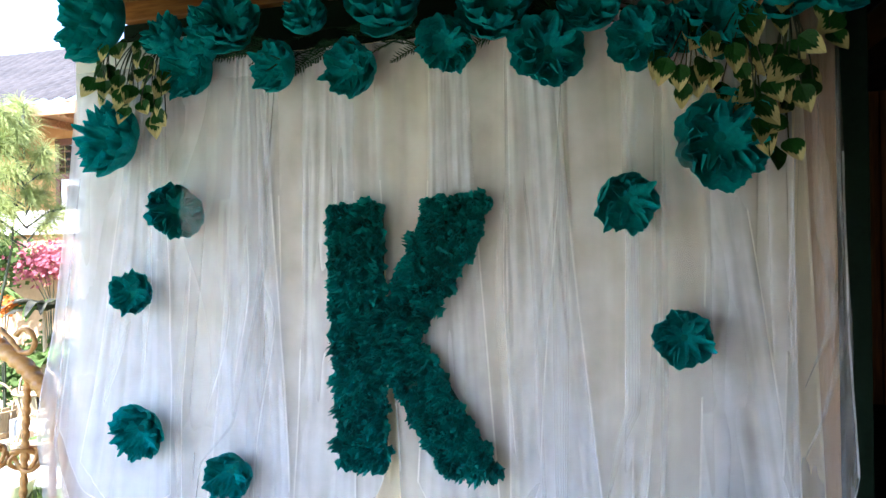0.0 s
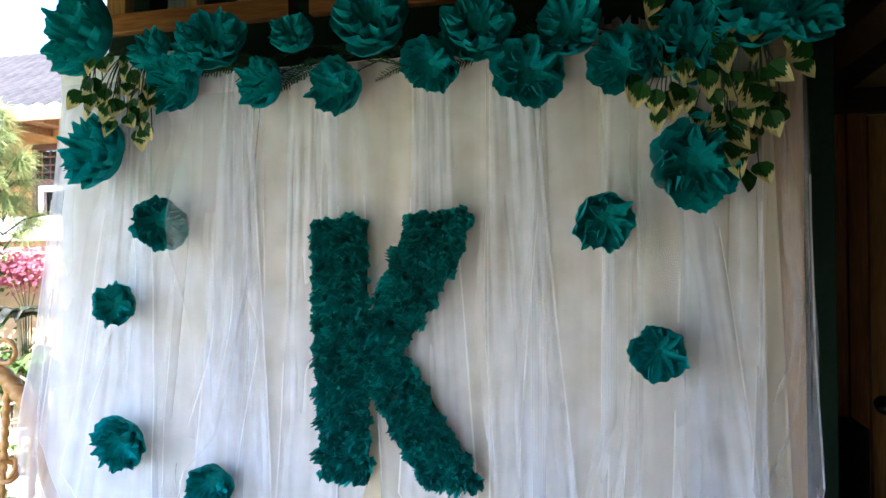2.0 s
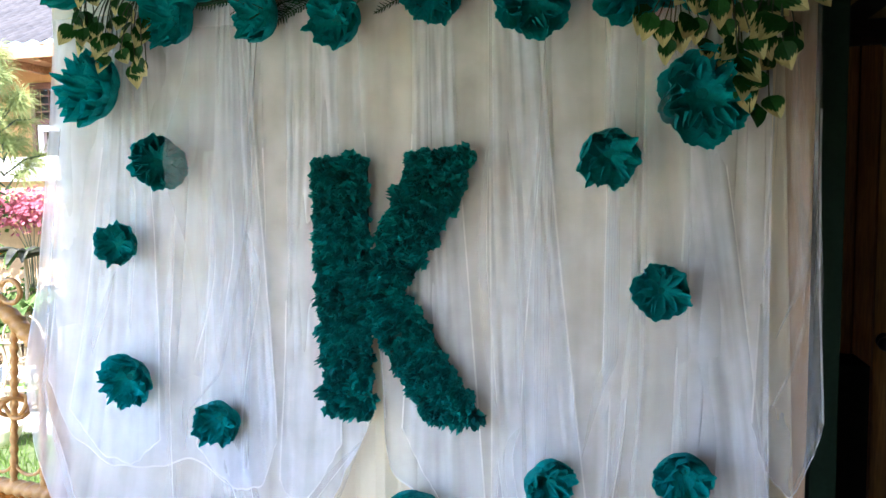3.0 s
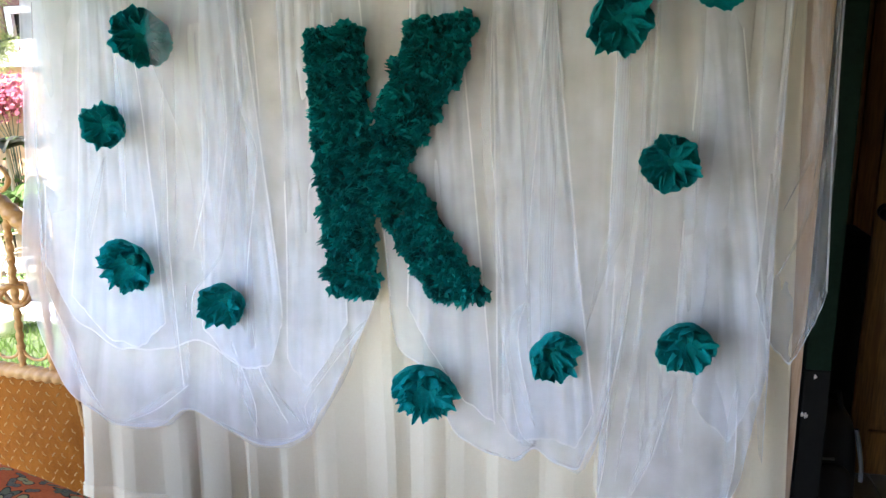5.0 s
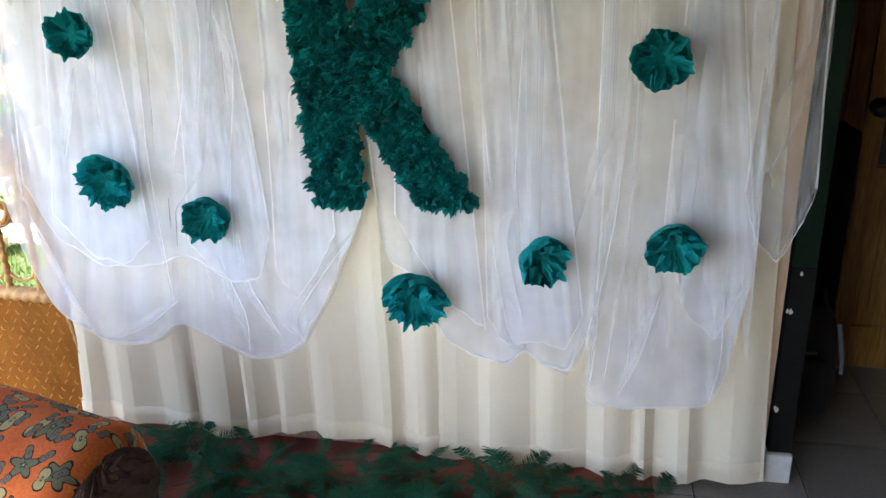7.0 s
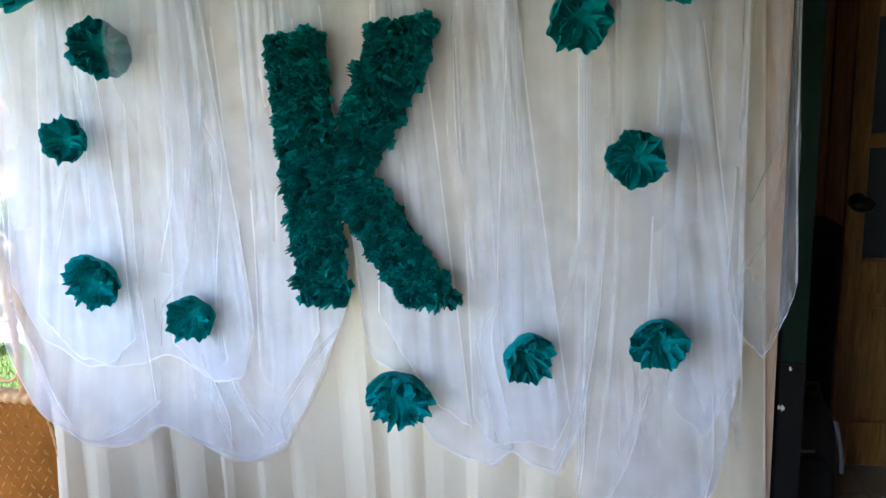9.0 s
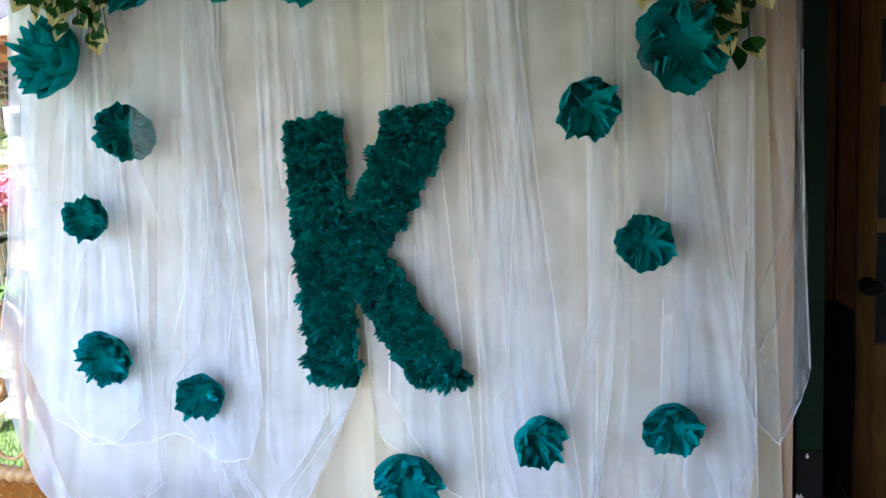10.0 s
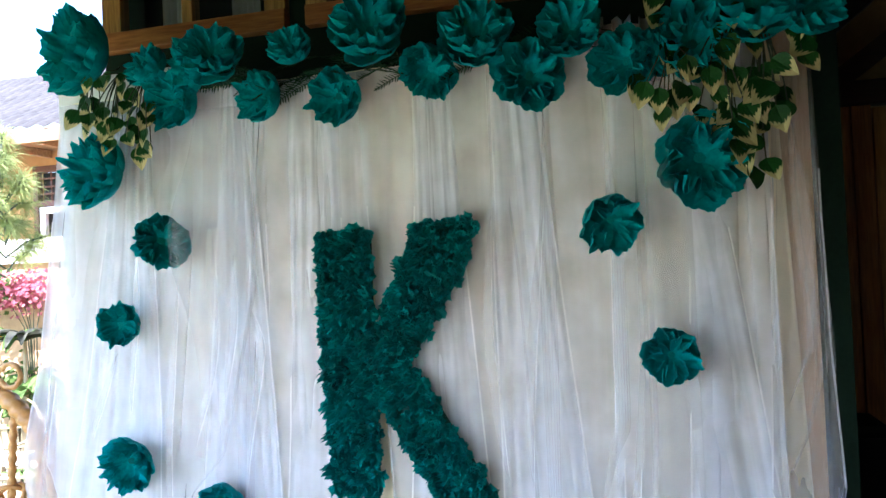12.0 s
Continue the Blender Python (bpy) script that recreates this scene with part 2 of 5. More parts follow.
GARDEN_WALL = surface("tan_wall", (0.42, 0.25, 0.13), (0.56, 0.36, 0.2), 0.9, 1.0, 20.0)
HOUSE_WALL = surface("orange_plaster", (0.50, 0.24, 0.09), (0.62, 0.33, 0.14), 0.9, 0.8, 15.0)
ROOF_TILE = surface("pale_roof_tile", (0.02, 0.018, 0.016), (0.075, 0.065, 0.06), 0.8, 1.5, 30.0)
WHITE = surface("white_paint", (0.74, 0.73, 0.7), (0.82, 0.81, 0.78), 0.6, 2.0, 30.0)
BROWN_PAINT = surface("red_brown_paint", (0.10, 0.035, 0.02), (0.16, 0.06, 0.035), 0.5)
EAVE = wood("eave_timber", (0.25, 0.13, 0.06), (0.45, 0.26, 0.13), 0.6, axis=0)
BASKET = wood("planter_slat", (0.30, 0.22, 0.13), (0.5, 0.4, 0.26), 0.7)
SOIL = surface("soil", (0.03, 0.02, 0.012), (0.07, 0.045, 0.03), 1.0)
PINK = thin("pink_bract", (0.30, 0.045, 0.09), (0.46, 0.2, 0.22), 0.35)
ORANGE = thin("orange_bloom", (0.75, 0.18, 0.03), (0.85, 0.32, 0.06), 0.3)
NEEDLE = thin("bright_needle", (0.22, 0.29, 0.08), (0.45, 0.48, 0.2), 0.35, per_piece=0.0)
BROAD = thin("broad_leaf", (0.06, 0.13, 0.04), (0.18, 0.26, 0.07), 0.3, per_piece=0.3)
PURPLE = thin("purple_green_leaf", (0.05, 0.055, 0.05), (0.14, 0.14, 0.10), 0.25, per_piece=0.35)
BUTTER = surface("butter_glaze", (0.62, 0.58, 0.36), (0.74, 0.7, 0.46), 0.3)


# ---- building helpers ----
def finish(name, bm, material, smooth=False):
    me = bpy.data.meshes.new(name)
    bm.to_mesh(me)
    bm.free()
    for m in material if isinstance(material, (list, tuple)) else (material,):
        me.materials.append(m)
    if smooth:
        me.polygons.foreach_set("use_smooth", [True] * len(me.polygons))
    return me


def part(name, bm, material, parent=None, label="", smooth=False):
    ob = new(name, finish(name, bm, material, smooth))
    ob.parent = parent
    return tagged(ob, label=label)


def piece(name, me, parent, m):
    ob = new(name, me)
    ob.parent = parent
    ob.matrix_basis = m
    return ob


def thing(name, label, category, at=(0, 0, 0), group="", kind=""):
    ob = new(name)
    ob.location = at
    return tagged(ob, label, category, group, kind)


def add_box(bm, lo, hi, bevel=0.0):
    lo, hi = Vector(lo), Vector(hi)
    out = bmesh.ops.create_cube(bm, size=1.0)
    vs = out["verts"]
    for v in vs:
        v.co = Vector(((lo[i] + hi[i]) / 2 + v.co[i] * (hi[i] - lo[i])) for i in range(3))
    if bevel:
        es = list({e for v in vs for e in v.link_edges})
        bmesh.ops.bevel(bm, geom=es, offset=bevel, segments=2, affect="EDGES", profile=0.6)
    return bm


def box(lo, hi, bevel=0.004):
    return add_box(bmesh.new(), lo, hi, bevel)


def add_tube(bm, pts, radius, sides=8, twist=0.0, lobes=2, ridge=0.0, closed=False, taper=None):
    """A round bar along pts; ridge and twist wind a rope pattern round it."""
    pts = [Vector(p) for p in pts]
    n = len(pts)
    rings, run = [], 0.0
    up = Vector((0, 1, 0))
    for i, p in enumerate(pts):
        a = pts[(i - 1) % n] if closed or i else p
        b = pts[(i + 1) % n] if closed or i < n - 1 else p
        d = (b - a).normalized()
        ref = up if abs(d.dot(up)) < 0.95 else Vector((1, 0, 0))
        s = d.cross(ref).normalized()
        w = s.cross(d)
        if i:
            run += (p - pts[i - 1]).length
        r0 = radius * (taper(i / max(1, n - 1)) if taper else 1.0)
        ring = []
        for k in range(sides):
            th = 2 * math.pi * k / sides
            r = r0 * (1 + ridge * math.cos(lobes * th - twist * run))
            ring.append(bm.verts.new(p + (s * math.cos(th) + w * math.sin(th)) * r))
        rings.append(ring)
    for i in range(n if closed else n - 1):
        ra, rb = rings[i], rings[(i + 1) % n]
        for k in range(sides):
            bm.faces.new((ra[k], ra[(k + 1) % sides], rb[(k + 1) % sides], rb[k]))
    if not closed:
        bm.faces.new(rings[0][::-1])
        bm.faces.new(rings[-1])
    return bm


def line(a, b, n):
    a, b = Vector(a), Vector(b)
    return [a.lerp(b, i / (n - 1)) for i in range(n)]


def grid_faces(bm, rows):
    for a, b in zip(rows, rows[1:]):
        for i in range(len(a) - 1):
            bm.faces.new((a[i], a[i + 1], b[i + 1], b[i]))


def at_run(pts, u):
    """A point of the polyline pts at the share u of its x run."""
    k = u * (len(pts) - 1)
    i = min(int(k), len(pts) - 2)
    f = k - i
    f = f * f * (3 - 2 * f) * 0.5 + f * 0.5
    return [pts[i][j] * (1 - f) + pts[i + 1][j] * f for j in range(len(pts[0]))]


def even(pts, n):
    """The polyline resampled to n points at equal steps of its length."""
    pts = [Vector(p) for p in pts]
    cum = [0.0]
    for a, b in zip(pts, pts[1:]):
        cum.append(cum[-1] + (b - a).length)
    out, i = [], 0
    for k in range(n):
        s = cum[-1] * k / (n - 1)
        while i < len(pts) - 2 and cum[i + 1] < s:
            i += 1
        f = (s - cum[i]) / max(1e-9, cum[i + 1] - cum[i])
        out.append(pts[i].lerp(pts[i + 1], min(1, f)))
    return out


# ---- large structure ----
ground = bmesh.new()
bmesh.ops.create_grid(ground, x_segments=40, y_segments=40, size=300.0)
ground = part("ground", ground, EARTH)
ground.location.z = -0.1
tagged(ground, "green lawn and earth stretching to the horizon", "ground", kind="structure")

STEP = 0.343
floor = part("floor", box((-2.62, -2.75, -0.25), (4.0, 0.98, -0.006), 0.0), GROUT)
tagged(floor, "grey ceramic tile terrace floor with dark grout", "floor", kind="structure")

wall = bmesh.new()
W_IN, W_OUT = 0.35, 0.47
add_box(wall, (-1.49, W_IN, 0), (1.06, W_OUT, 2.49))
add_box(wall, (-0.688, W_IN, 2.49), (-0.616, W_OUT, 3.1))
add_box(wall, (0.22, W_IN, 2.49), (1.06, W_OUT, 3.1))
add_box(wall, (-1.49, W_IN, 3.1), (1.06, W_OUT, 3.3))
tagged(part("wall_north", wall, GREEN_PAINT), "dark green painted house wall behind the backdrop", "wall", kind="structure")
side = bmesh.new()
add_box(side, (0.94, W_OUT, 0), (1.06, 0.80, 3.3))
tagged(part("wall_recess", side, GREEN_PAINT), "dark green side wall of the door recess", "wall", kind="structure")
over = bmesh.new()
add_box(over, (1.06, 0.86, 2.12), (4.0, 0.98, 3.3))
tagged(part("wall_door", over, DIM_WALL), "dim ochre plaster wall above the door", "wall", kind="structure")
# unseen walls added to block light on the east; dark ochre limits bounce
tagged(part("shade_wall_east", box((4.0, -2.6, -0.1), (4.15, 0.98, 3.3), 0), DIM_WALL), "unseen ochre wall added to keep light off the east side", "wall", kind="structure")
tagged(part("shade_wall_south", box((0.05, -2.75, -0.1), (4.15, -2.6, 3.3), 0), DIM_WALL), "unseen ochre wall added to cut the light from the south", "wall", kind="structure")
tagged(part("wall_room", box((-1.49, 2.2, 0), (4.0, 2.3, 3.3), 0), ROOM_SHADE), "inner wall coloured near-black for the shade of the unlit room", "wall", kind="structure")
tagged(part("wall_west_room", box((-1.49, W_OUT, 0), (-1.39, 2.2, 3.3), 0), GREEN_PAINT), "dark green end wall of the house", "wall", kind="structure")
tagged(part("ceiling", box((-2.4, -2.75, 3.3), (4.15, 0.47, 3.4), 0), DARK_WOOD), "dark timber terrace ceiling", "ceiling", kind="structure")
tagged(part("ceiling_room", box((-1.49, 0.47, 3.3), (4.15, 2.3, 3.4), 0), DARK_WOOD), "dark ceiling of the unlit room", "ceiling", kind="structure")
# unseen boards added, their lower edges set to cut sky light on the backdrop
tagged(part("trim", box((-2.4, -2.75, 2.42), (-2.3, 0.30, 3.3), 0.004), DARK_WOOD), "unseen dark board added to cut high sky light from the west", "fascia", kind="structure")
tagged(part("sky_block_front", box((-2.3, -2.75, 1.88), (0.05, -2.65, 3.3), 0.004), DARK_WOOD), "unseen dark board added to cut high sky light from the south", "fascia", kind="structure")


def window(number, x0, x1, posts):
    """A teak casement with panes between posts, set in the wall."""
    z0, z1, y0, y1 = 2.492, 3.098, W_IN - 0.03, W_IN + 0.03
    root = thing(f"window_{number}", "varnished teak casement window with clear panes, above the garland", "window", kind="structure")
    part("window_sill", box((x0, y0 - 0.006, z0), (x1, y1, z0 + 0.075)), TEAK, root)
    part("window_head", box((x0, y0, z1 - 0.07), (x1, y1, z1)), TEAK, root)
    xs = [x0, *posts, x1]
    for k, x in enumerate(xs):
        w = 0.045 if 0 < k < len(xs) - 1 else 0.085
        a = x if k == 0 else x - w if k == len(xs) - 1 else x - w / 2
        part("window_stile", box((a, y0 + 0.004, z0 + 0.076), (a + w, y1, z1 - 0.071)), TEAK_UP, root)
    for a, b in zip(xs, xs[1:]):
        ob = part("pane", box((a + 0.02, W_IN - 0.004, z0 + 0.07), (b - 0.02, W_IN + 0.002, z1 - 0.06), 0), GLASS, root)
        ob.visible_shadow = False
    return root


window(1, -1.478, -0.692, (-1.10,))
window(2, -0.612, 0.216, (-0.2,))
for x0 in (-1.34, -1.02):
    bm = bmesh.new()
    rows = [[bm.verts.new((x0 + 0.12 * u / 24, 0.52 + 0.014 * math.sin(u * 1.1 + 0.4 * math.sin(u)), 2.5 + 0.08 * v)) for u in range(25)] for v in range(9)]
    grid_faces(bm, rows)
    ob = part("net_curtain", bm, WHITE, smooth=True)
    tagged(ob, "narrow white curtain hanging behind the window panes", "curtain")

# recess on the door side: boards, door, beams
cas = thing("door_casing", "brown vertical board casing beside the door", "casing", kind="structure")
for k in range(4):
    part("board", box((1.07 + 0.066 * k, 0.80 - 0.006 * (k % 2), 0), (1.07 + 0.066 * (k + 1) - 0.003, 0.86, 2.11), 0.003), BOARDS, cas)
for k in range(22):
    part("board", box((2.16 + 0.08 * k, 0.80 - 0.006 * (k % 2), 0), (2.16 + 0.08 * (k + 1) - 0.003, 0.86, 2.11), 0.003), BOARDS, cas)
part("lintel", box((1.07, 0.79, 2.112), (4.0, 0.857, 2.2)), DARK_WOOD, cas)

DX = 1.338
door = thing("door_1", "brown wooden door with dark glass panes and a round knob, closed", "door", kind="structure")
part("stile", box((DX, 0.80, 0.02), (DX + 0.065, 0.85, 2.1)), TEAK_UP, door)
part("stile", box((DX + 0.72, 0.80, 0.02), (DX + 0.80, 0.85, 2.1)), TEAK_UP, door)
for z0, z1 in ((0.02, 0.2), (0.72, 0.845), (1.255, 1.305), (1.70, 1.78), (2.0, 2.1)):
    part("rail", box((DX + 0.066, 0.803, z0), (DX + 0.719, 0.847, z1)), TEAK_UP, door)
for z0, z1 in ((0.845, 1.255), (1.305, 1.70), (1.78, 2.0)):
    part("pane", box((DX + 0.066, 0.823, z0), (DX + 0.719, 0.828, z1), 0), GLASS, door)
    part("glazing_bar", box((DX + 0.37, 0.808, z0 + 0.001), (DX + 0.40, 0.822, z1 - 0.001), 0.002), TEAK_UP, door)
for x0 in (DX + 0.067, DX + 0.40):
    bm = box((x0, 0.822, 0.201), (x0 + 0.318, 0.832, 0.719), 0)
    add_box(bm, (x0 + 0.05, 0.812, 0.26), (x0 + 0.268, 0.822, 0.66), 0.006)
    part("panel", bm, TEAK_UP, door)
bm = bmesh.new()
bmesh.ops.create_uvsphere(bm, u_segments=20, v_segments=12, radius=0.034, matrix=Matrix.Translation((1.373, 0.735, 1.066)) @ Matrix.Diagonal((1.25, 0.8, 0.85, 1)))
add_tube(bm, line((1.373, 0.80, 1.066), (1.373, 0.74, 1.066), 3), 0.013, 10)
add_tube(bm, line((1.373, 0.801, 1.066), (1.373, 0.794, 1.066), 2), 0.03, 14)
part("door_knob", bm, IRON, door, "dark round metal knob", smooth=True)

for k, (a, b) in enumerate((((1.06, 0.70, 2.28), (2.3, 0.70, 3.28)), ((1.06, 0.72, 2.08), (2.7, 0.72, 3.28)))):
    d = (Vector(b) - Vector(a)).normalized()
    w = Vector((-d.z, 0, d.x)) * 0.035
    bm = bmesh.new()
    quad = [Vector(a) - w, Vector(b) - w, Vector(b) + w, Vector(a) + w]
    f = bm.faces.new([bm.verts.new(q) for q in quad])
    ext = bmesh.ops.extrude_face_region(bm, geom=[f])
    bmesh.ops.translate(bm, verts=[v for v in ext["geom"] if isinstance(v, bmesh.types.BMVert)], vec=(0, 0.09, 0))
    bmesh.ops.recalc_face_normals(bm, faces=bm.faces)
    tagged(part("roof_brace", bm, DARK_WOOD), "dark slanting timber brace under the roof", "brace", "roof braces", "structure")

post = thing("terrace_post", "dark green square post with a black foot and chipped white plinth", "post", kind="structure")
part("shaft", box((0.972, 0.065, 0.74), (1.040, 0.14, 3.3)), GREEN_PAINT, post)
part("foot", box((0.971, 0.064, 0.105), (1.041, 0.141, 0.739)), BLACK_PAINT, post)
part("plinth", box((0.962, 0.05, -0.004), (1.044, 0.15, 0.104), 0.006), CHIP, post, "cream plinth")
random.seed(4)
for k in range(7):
    x, z = random.uniform(0.974, 1.0), random.choice((0.262, 0.27, 0.60, 0.66, 0.72))
    bm = bmesh.new()
    ring = [bm.verts.new((x + random.uniform(0.002, 0.006) * math.cos(t), 0.0625, z + random.uniform(0.003, 0.012) * math.sin(t))) for t in (0, 0.9, 1.8, 2.7, 3.6, 4.5, 5.4)]
    f = bm.faces.new(ring)
    ext = bmesh.ops.extrude_face_region(bm, geom=[f])
    bmesh.ops.translate(bm, verts=[v for v in ext["geom"] if isinstance(v, bmesh.types.BMVert)], vec=(0, 0.002, 0))
    part("paint_chip", bm, CHIP, post)

# ---- the backdrop ----
board = part("backdrop_board", box((-1.435, 0.045, 0.0), (0.958, 0.06, 2.228), 0.003), PLY)
part("left_panel", box((-1.437, 0.043, 1.2), (-0.93, 0.0445, 2.315), 0.0), WHITE, board, "cream painted facing")
part("top_rail", box((0.38, 0.046, 2.2285), (0.66, 0.062, 2.268), 0.003), PLY, board)
tagged(board, "tan plywood backdrop board standing against the house", "board")


def satin_panel(x_top, x_bot, hem_z, pleats, seed, y0, widths=(0.45, 1.7)):
    """A pleated satin curtain with a doubled hem; x_top and x_bot are its side edges above and below."""
    rng = random.Random(seed)
    w = [rng.uniform(*widths) for _ in range(pleats)]
    cut = [0.0]
    for v in w:
        cut.append(cut[-1] + v / sum(w))
    amp = [rng.uniform(0.55, 1.25) for _ in w]
    skew = [rng.uniform(0.25, 0.75) for _ in w]
    lean = [rng.uniform(-0.35, 0.35) for _ in w]
    us = []
    for i in range(pleats):
        for f in (0.0, skew[i] * 0.1, skew[i] * 0.4, skew[i] * 0.767, skew[i], skew[i] + 0.233 * (1 - skew[i]), skew[i] + 0.55 * (1 - skew[i]), skew[i] + 0.9 * (1 - skew[i])):
            us.append((cut[i] + f * (cut[i + 1] - cut[i]), i, f))
    us.append((1.0, pleats - 1, 1.0))
    vs = [0, 0.03, 0.07, 0.12] + [0.12 + 0.82 * k / 26 for k in range(1, 27)] + [0.955, 0.968, 0.9685, 0.985, 1.0]
    root = thing("satin_curtain", "ivory satin curtain in loose pleats with a doubled hem", "curtain", group="satin curtains")
    rows = []
    for v in vs:
        row = []
        for u, i, f in us:
            tri = f / skew[i] if f < skew[i] else (1 - f) / (1 - skew[i])
            tri = min(1.0, max(0.0, tri * 1.5 - 0.15))
            deep = (0.014 + 0.004 * v + 0.012 * max(0.0, (v - 0.78) / 0.22) ** 1.5) * amp[i]
            x = (x_top[0] * (1 - v) + x_bot[0] * v) * (1 - u) + (x_top[1] * (1 - v) + x_bot[1] * v) * u
            x += 0.012 * lean[i] * math.sin(3.1 * v + i) * tri + 0.006 * noise.noise((u * 9, v * 3, seed))
            y = y0 - deep * tri - 0.02 * max(0.0, (v - 0.75) / 0.25) ** 2 + 0.006 * noise.noise((u * 6, v * 4, seed + 7.7)) + 0.002 * noise.noise((u * 34, v * 22, seed)) - (0.0025 if v >= 0.9685 else 0)
            zb = at_run(hem_z, u)[0] + 0.006 * noise.noise((u * 20, 3.0, seed))
            row.append((x, min(y + 0.007, 0.042), 2.224 * (1 - v) + zb * v))
        rows.append(row)
    split = len(vs) - 3
    for name, part_rows, material in (("drape", rows[:split], SATIN), ("hem", rows[split - 1:], HEM)):
        bm = bmesh.new()
        made = [[bm.verts.new(p) for p in row] for row in part_rows]
        grid_faces(bm, made)
        for c in range(len(us)):
            if c % 8 in (1, 3, 5, 7) and (c * 7 + seed) % 3:
                for a, b in zip(made, made[1:]):
                    bm.edges.get((a[c], b[c])).smooth = False
        ob = part(name, bm, material, root, smooth=False)
        ob.data.polygons.foreach_set("use_smooth", [True] * len(ob.data.polygons))
    return root


satin_panel((-1.38, -0.80), (-1.525, -0.785), [(0.055,), (0.03,), (0.02,)], 4, 3, 0.030)
satin_panel((-0.82, -0.06), (-0.815, -0.085), [(0.03,), (0.07,), (0.055,), (0.03,)], 5, 11, 0.022)
satin_panel((-0.085, 0.40), (-0.15, 0.42), [(0.0,), (0.012,), (0.02,)], 3, 23, 0.030)
satin_panel((0.385, 0.868), (0.40, 0.955), [(0.015,), (0.012,), (0.03,)], 4, 37, 0.026)


def tulle_sheet(root, name, top, contour, folds, seed, y0, a=0.03, depth=0.007, bulge=0.008, nv=46, top_z=2.21, power=1.25, label="", material=None):
    """Gathered tulle from a straight top to the hanging edge contour, in S-folds that lie over one another."""
    rng = random.Random(seed)
    nu = folds * 40
    edge = even([(x, 0, z) for x, z in contour], nu + 1)
    r = max(2, nu // 45)
    edge = [sum((edge[min(nu, max(0, i + k))] for k in range(-r, r + 1)), Vector()) / (2 * r + 1) for i in range(nu + 1)]
    freq = [rng.uniform(-1, 1) for _ in range(6)]
    heft = [rng.choice((0.12, 0.2, 0.35, 0.9, 1.5)) for _ in range(folds + 3)]
    bm = bmesh.new()
    rows = []
    for j in range(nv + 1):
        v = j / nv
        row = []
        for i in range(nu + 1):
            u = i / nu
            ph = 2 * math.pi * (folds * u + 0.35 * math.sin(5.3 * u + freq[0]) + 0.22 * math.sin(13.7 * u + freq[1] * 3) + 0.06 * math.sin(4 * v + 9 * u))
            e = edge[i]
            xt = top[0] + (top[1] - top[0]) * u
            s = v ** power
            fade = (0.55 + 0.45 * math.sin(math.pi * min(1, v * 1.05))) * (1 - 0.55 * max(0, v - 0.8) / 0.2)
            turn = max(0.0, min(folds + 1.0, ph / (2 * math.pi) + 0.5))
            k = int(turn)
            mix = (turn - k) ** 2 * (3 - 2 * (turn - k))
            loc = (heft[k] * (1 - mix) + heft[k + 1] * mix) * (0.75 + 0.25 * math.sin(7 * u + freq[2] * 4 + 3 * v)) * fade
            end = min(1, 12 * u, 12 * (1 - u))
            fine = 0.0005 * max(0.0, 1 - max(0.0, v - 0.35) / 0.4) * max(0.0, math.sin(11 * u + freq[4] * 5) + 0.25)
            x = xt * (1 - s) + e.x * s + (0.6 * a * loc * math.sin(ph) + fine * math.sin(3.6 * ph + 2 * v)) * end
            y = y0 - bulge * math.sin(math.pi * v) * (0.6 + 0.4 * math.sin(9 * u + freq[3])) - depth * loc * math.cos(ph) - 0.7 * fine * math.cos(3.6 * ph + 2 * v) + 0.008 * noise.noise((u * 8, v * 5, seed))
            y -= 0.008 * s + 0.03 * max(0.0, (v - 0.72) / 0.28)
            y = min(y - 0.008, 0.004)
            z = top_z * (1 - v) + e.z * v + 0.01 * v * noise.noise((u * 14, v * 2, seed + 3))
            row.append(bm.verts.new((x, y, z)))
        rows.append(row)
    grid_faces(bm, rows)
    uv = bm.loops.layers.uv.new("UVMap")
    wide = abs(contour[-1][0] - contour[0][0])
    place = {v: (i / nu * wide + seed, j / nv * 1.6) for j, row in enumerate(rows) for i, v in enumerate(row)}
    for f in bm.faces:
        for l in f.loops:
            l[uv].uv = place[l.vert]
    last = [(a.co.copy(), a.co.lerp(b.co, min(0.5, 0.006 / max(1e-4, (a.co - b.co).length)))) for a, b in zip(rows[-1], rows[-2])]
    sides = [[(row[k].co.copy(), row[k].co + Vector((0.005 * (1 if k == 0 else -1), 0, 0))) for row in rows[nv // 3:]] for k in (0, -1)]
    veil_part = part(name, bm, material or TULLE, root, label, smooth=True)
    for border in [last] + sides:
        hem = bmesh.new()
        grid_faces(hem, [[hem.verts.new(p + Vector((0, -0.0025, 0))) for p in pair] for pair in border])
        part("hem", hem, TULLE_HEM, root, "doubled tulle hem", smooth=True)
    return veil_part


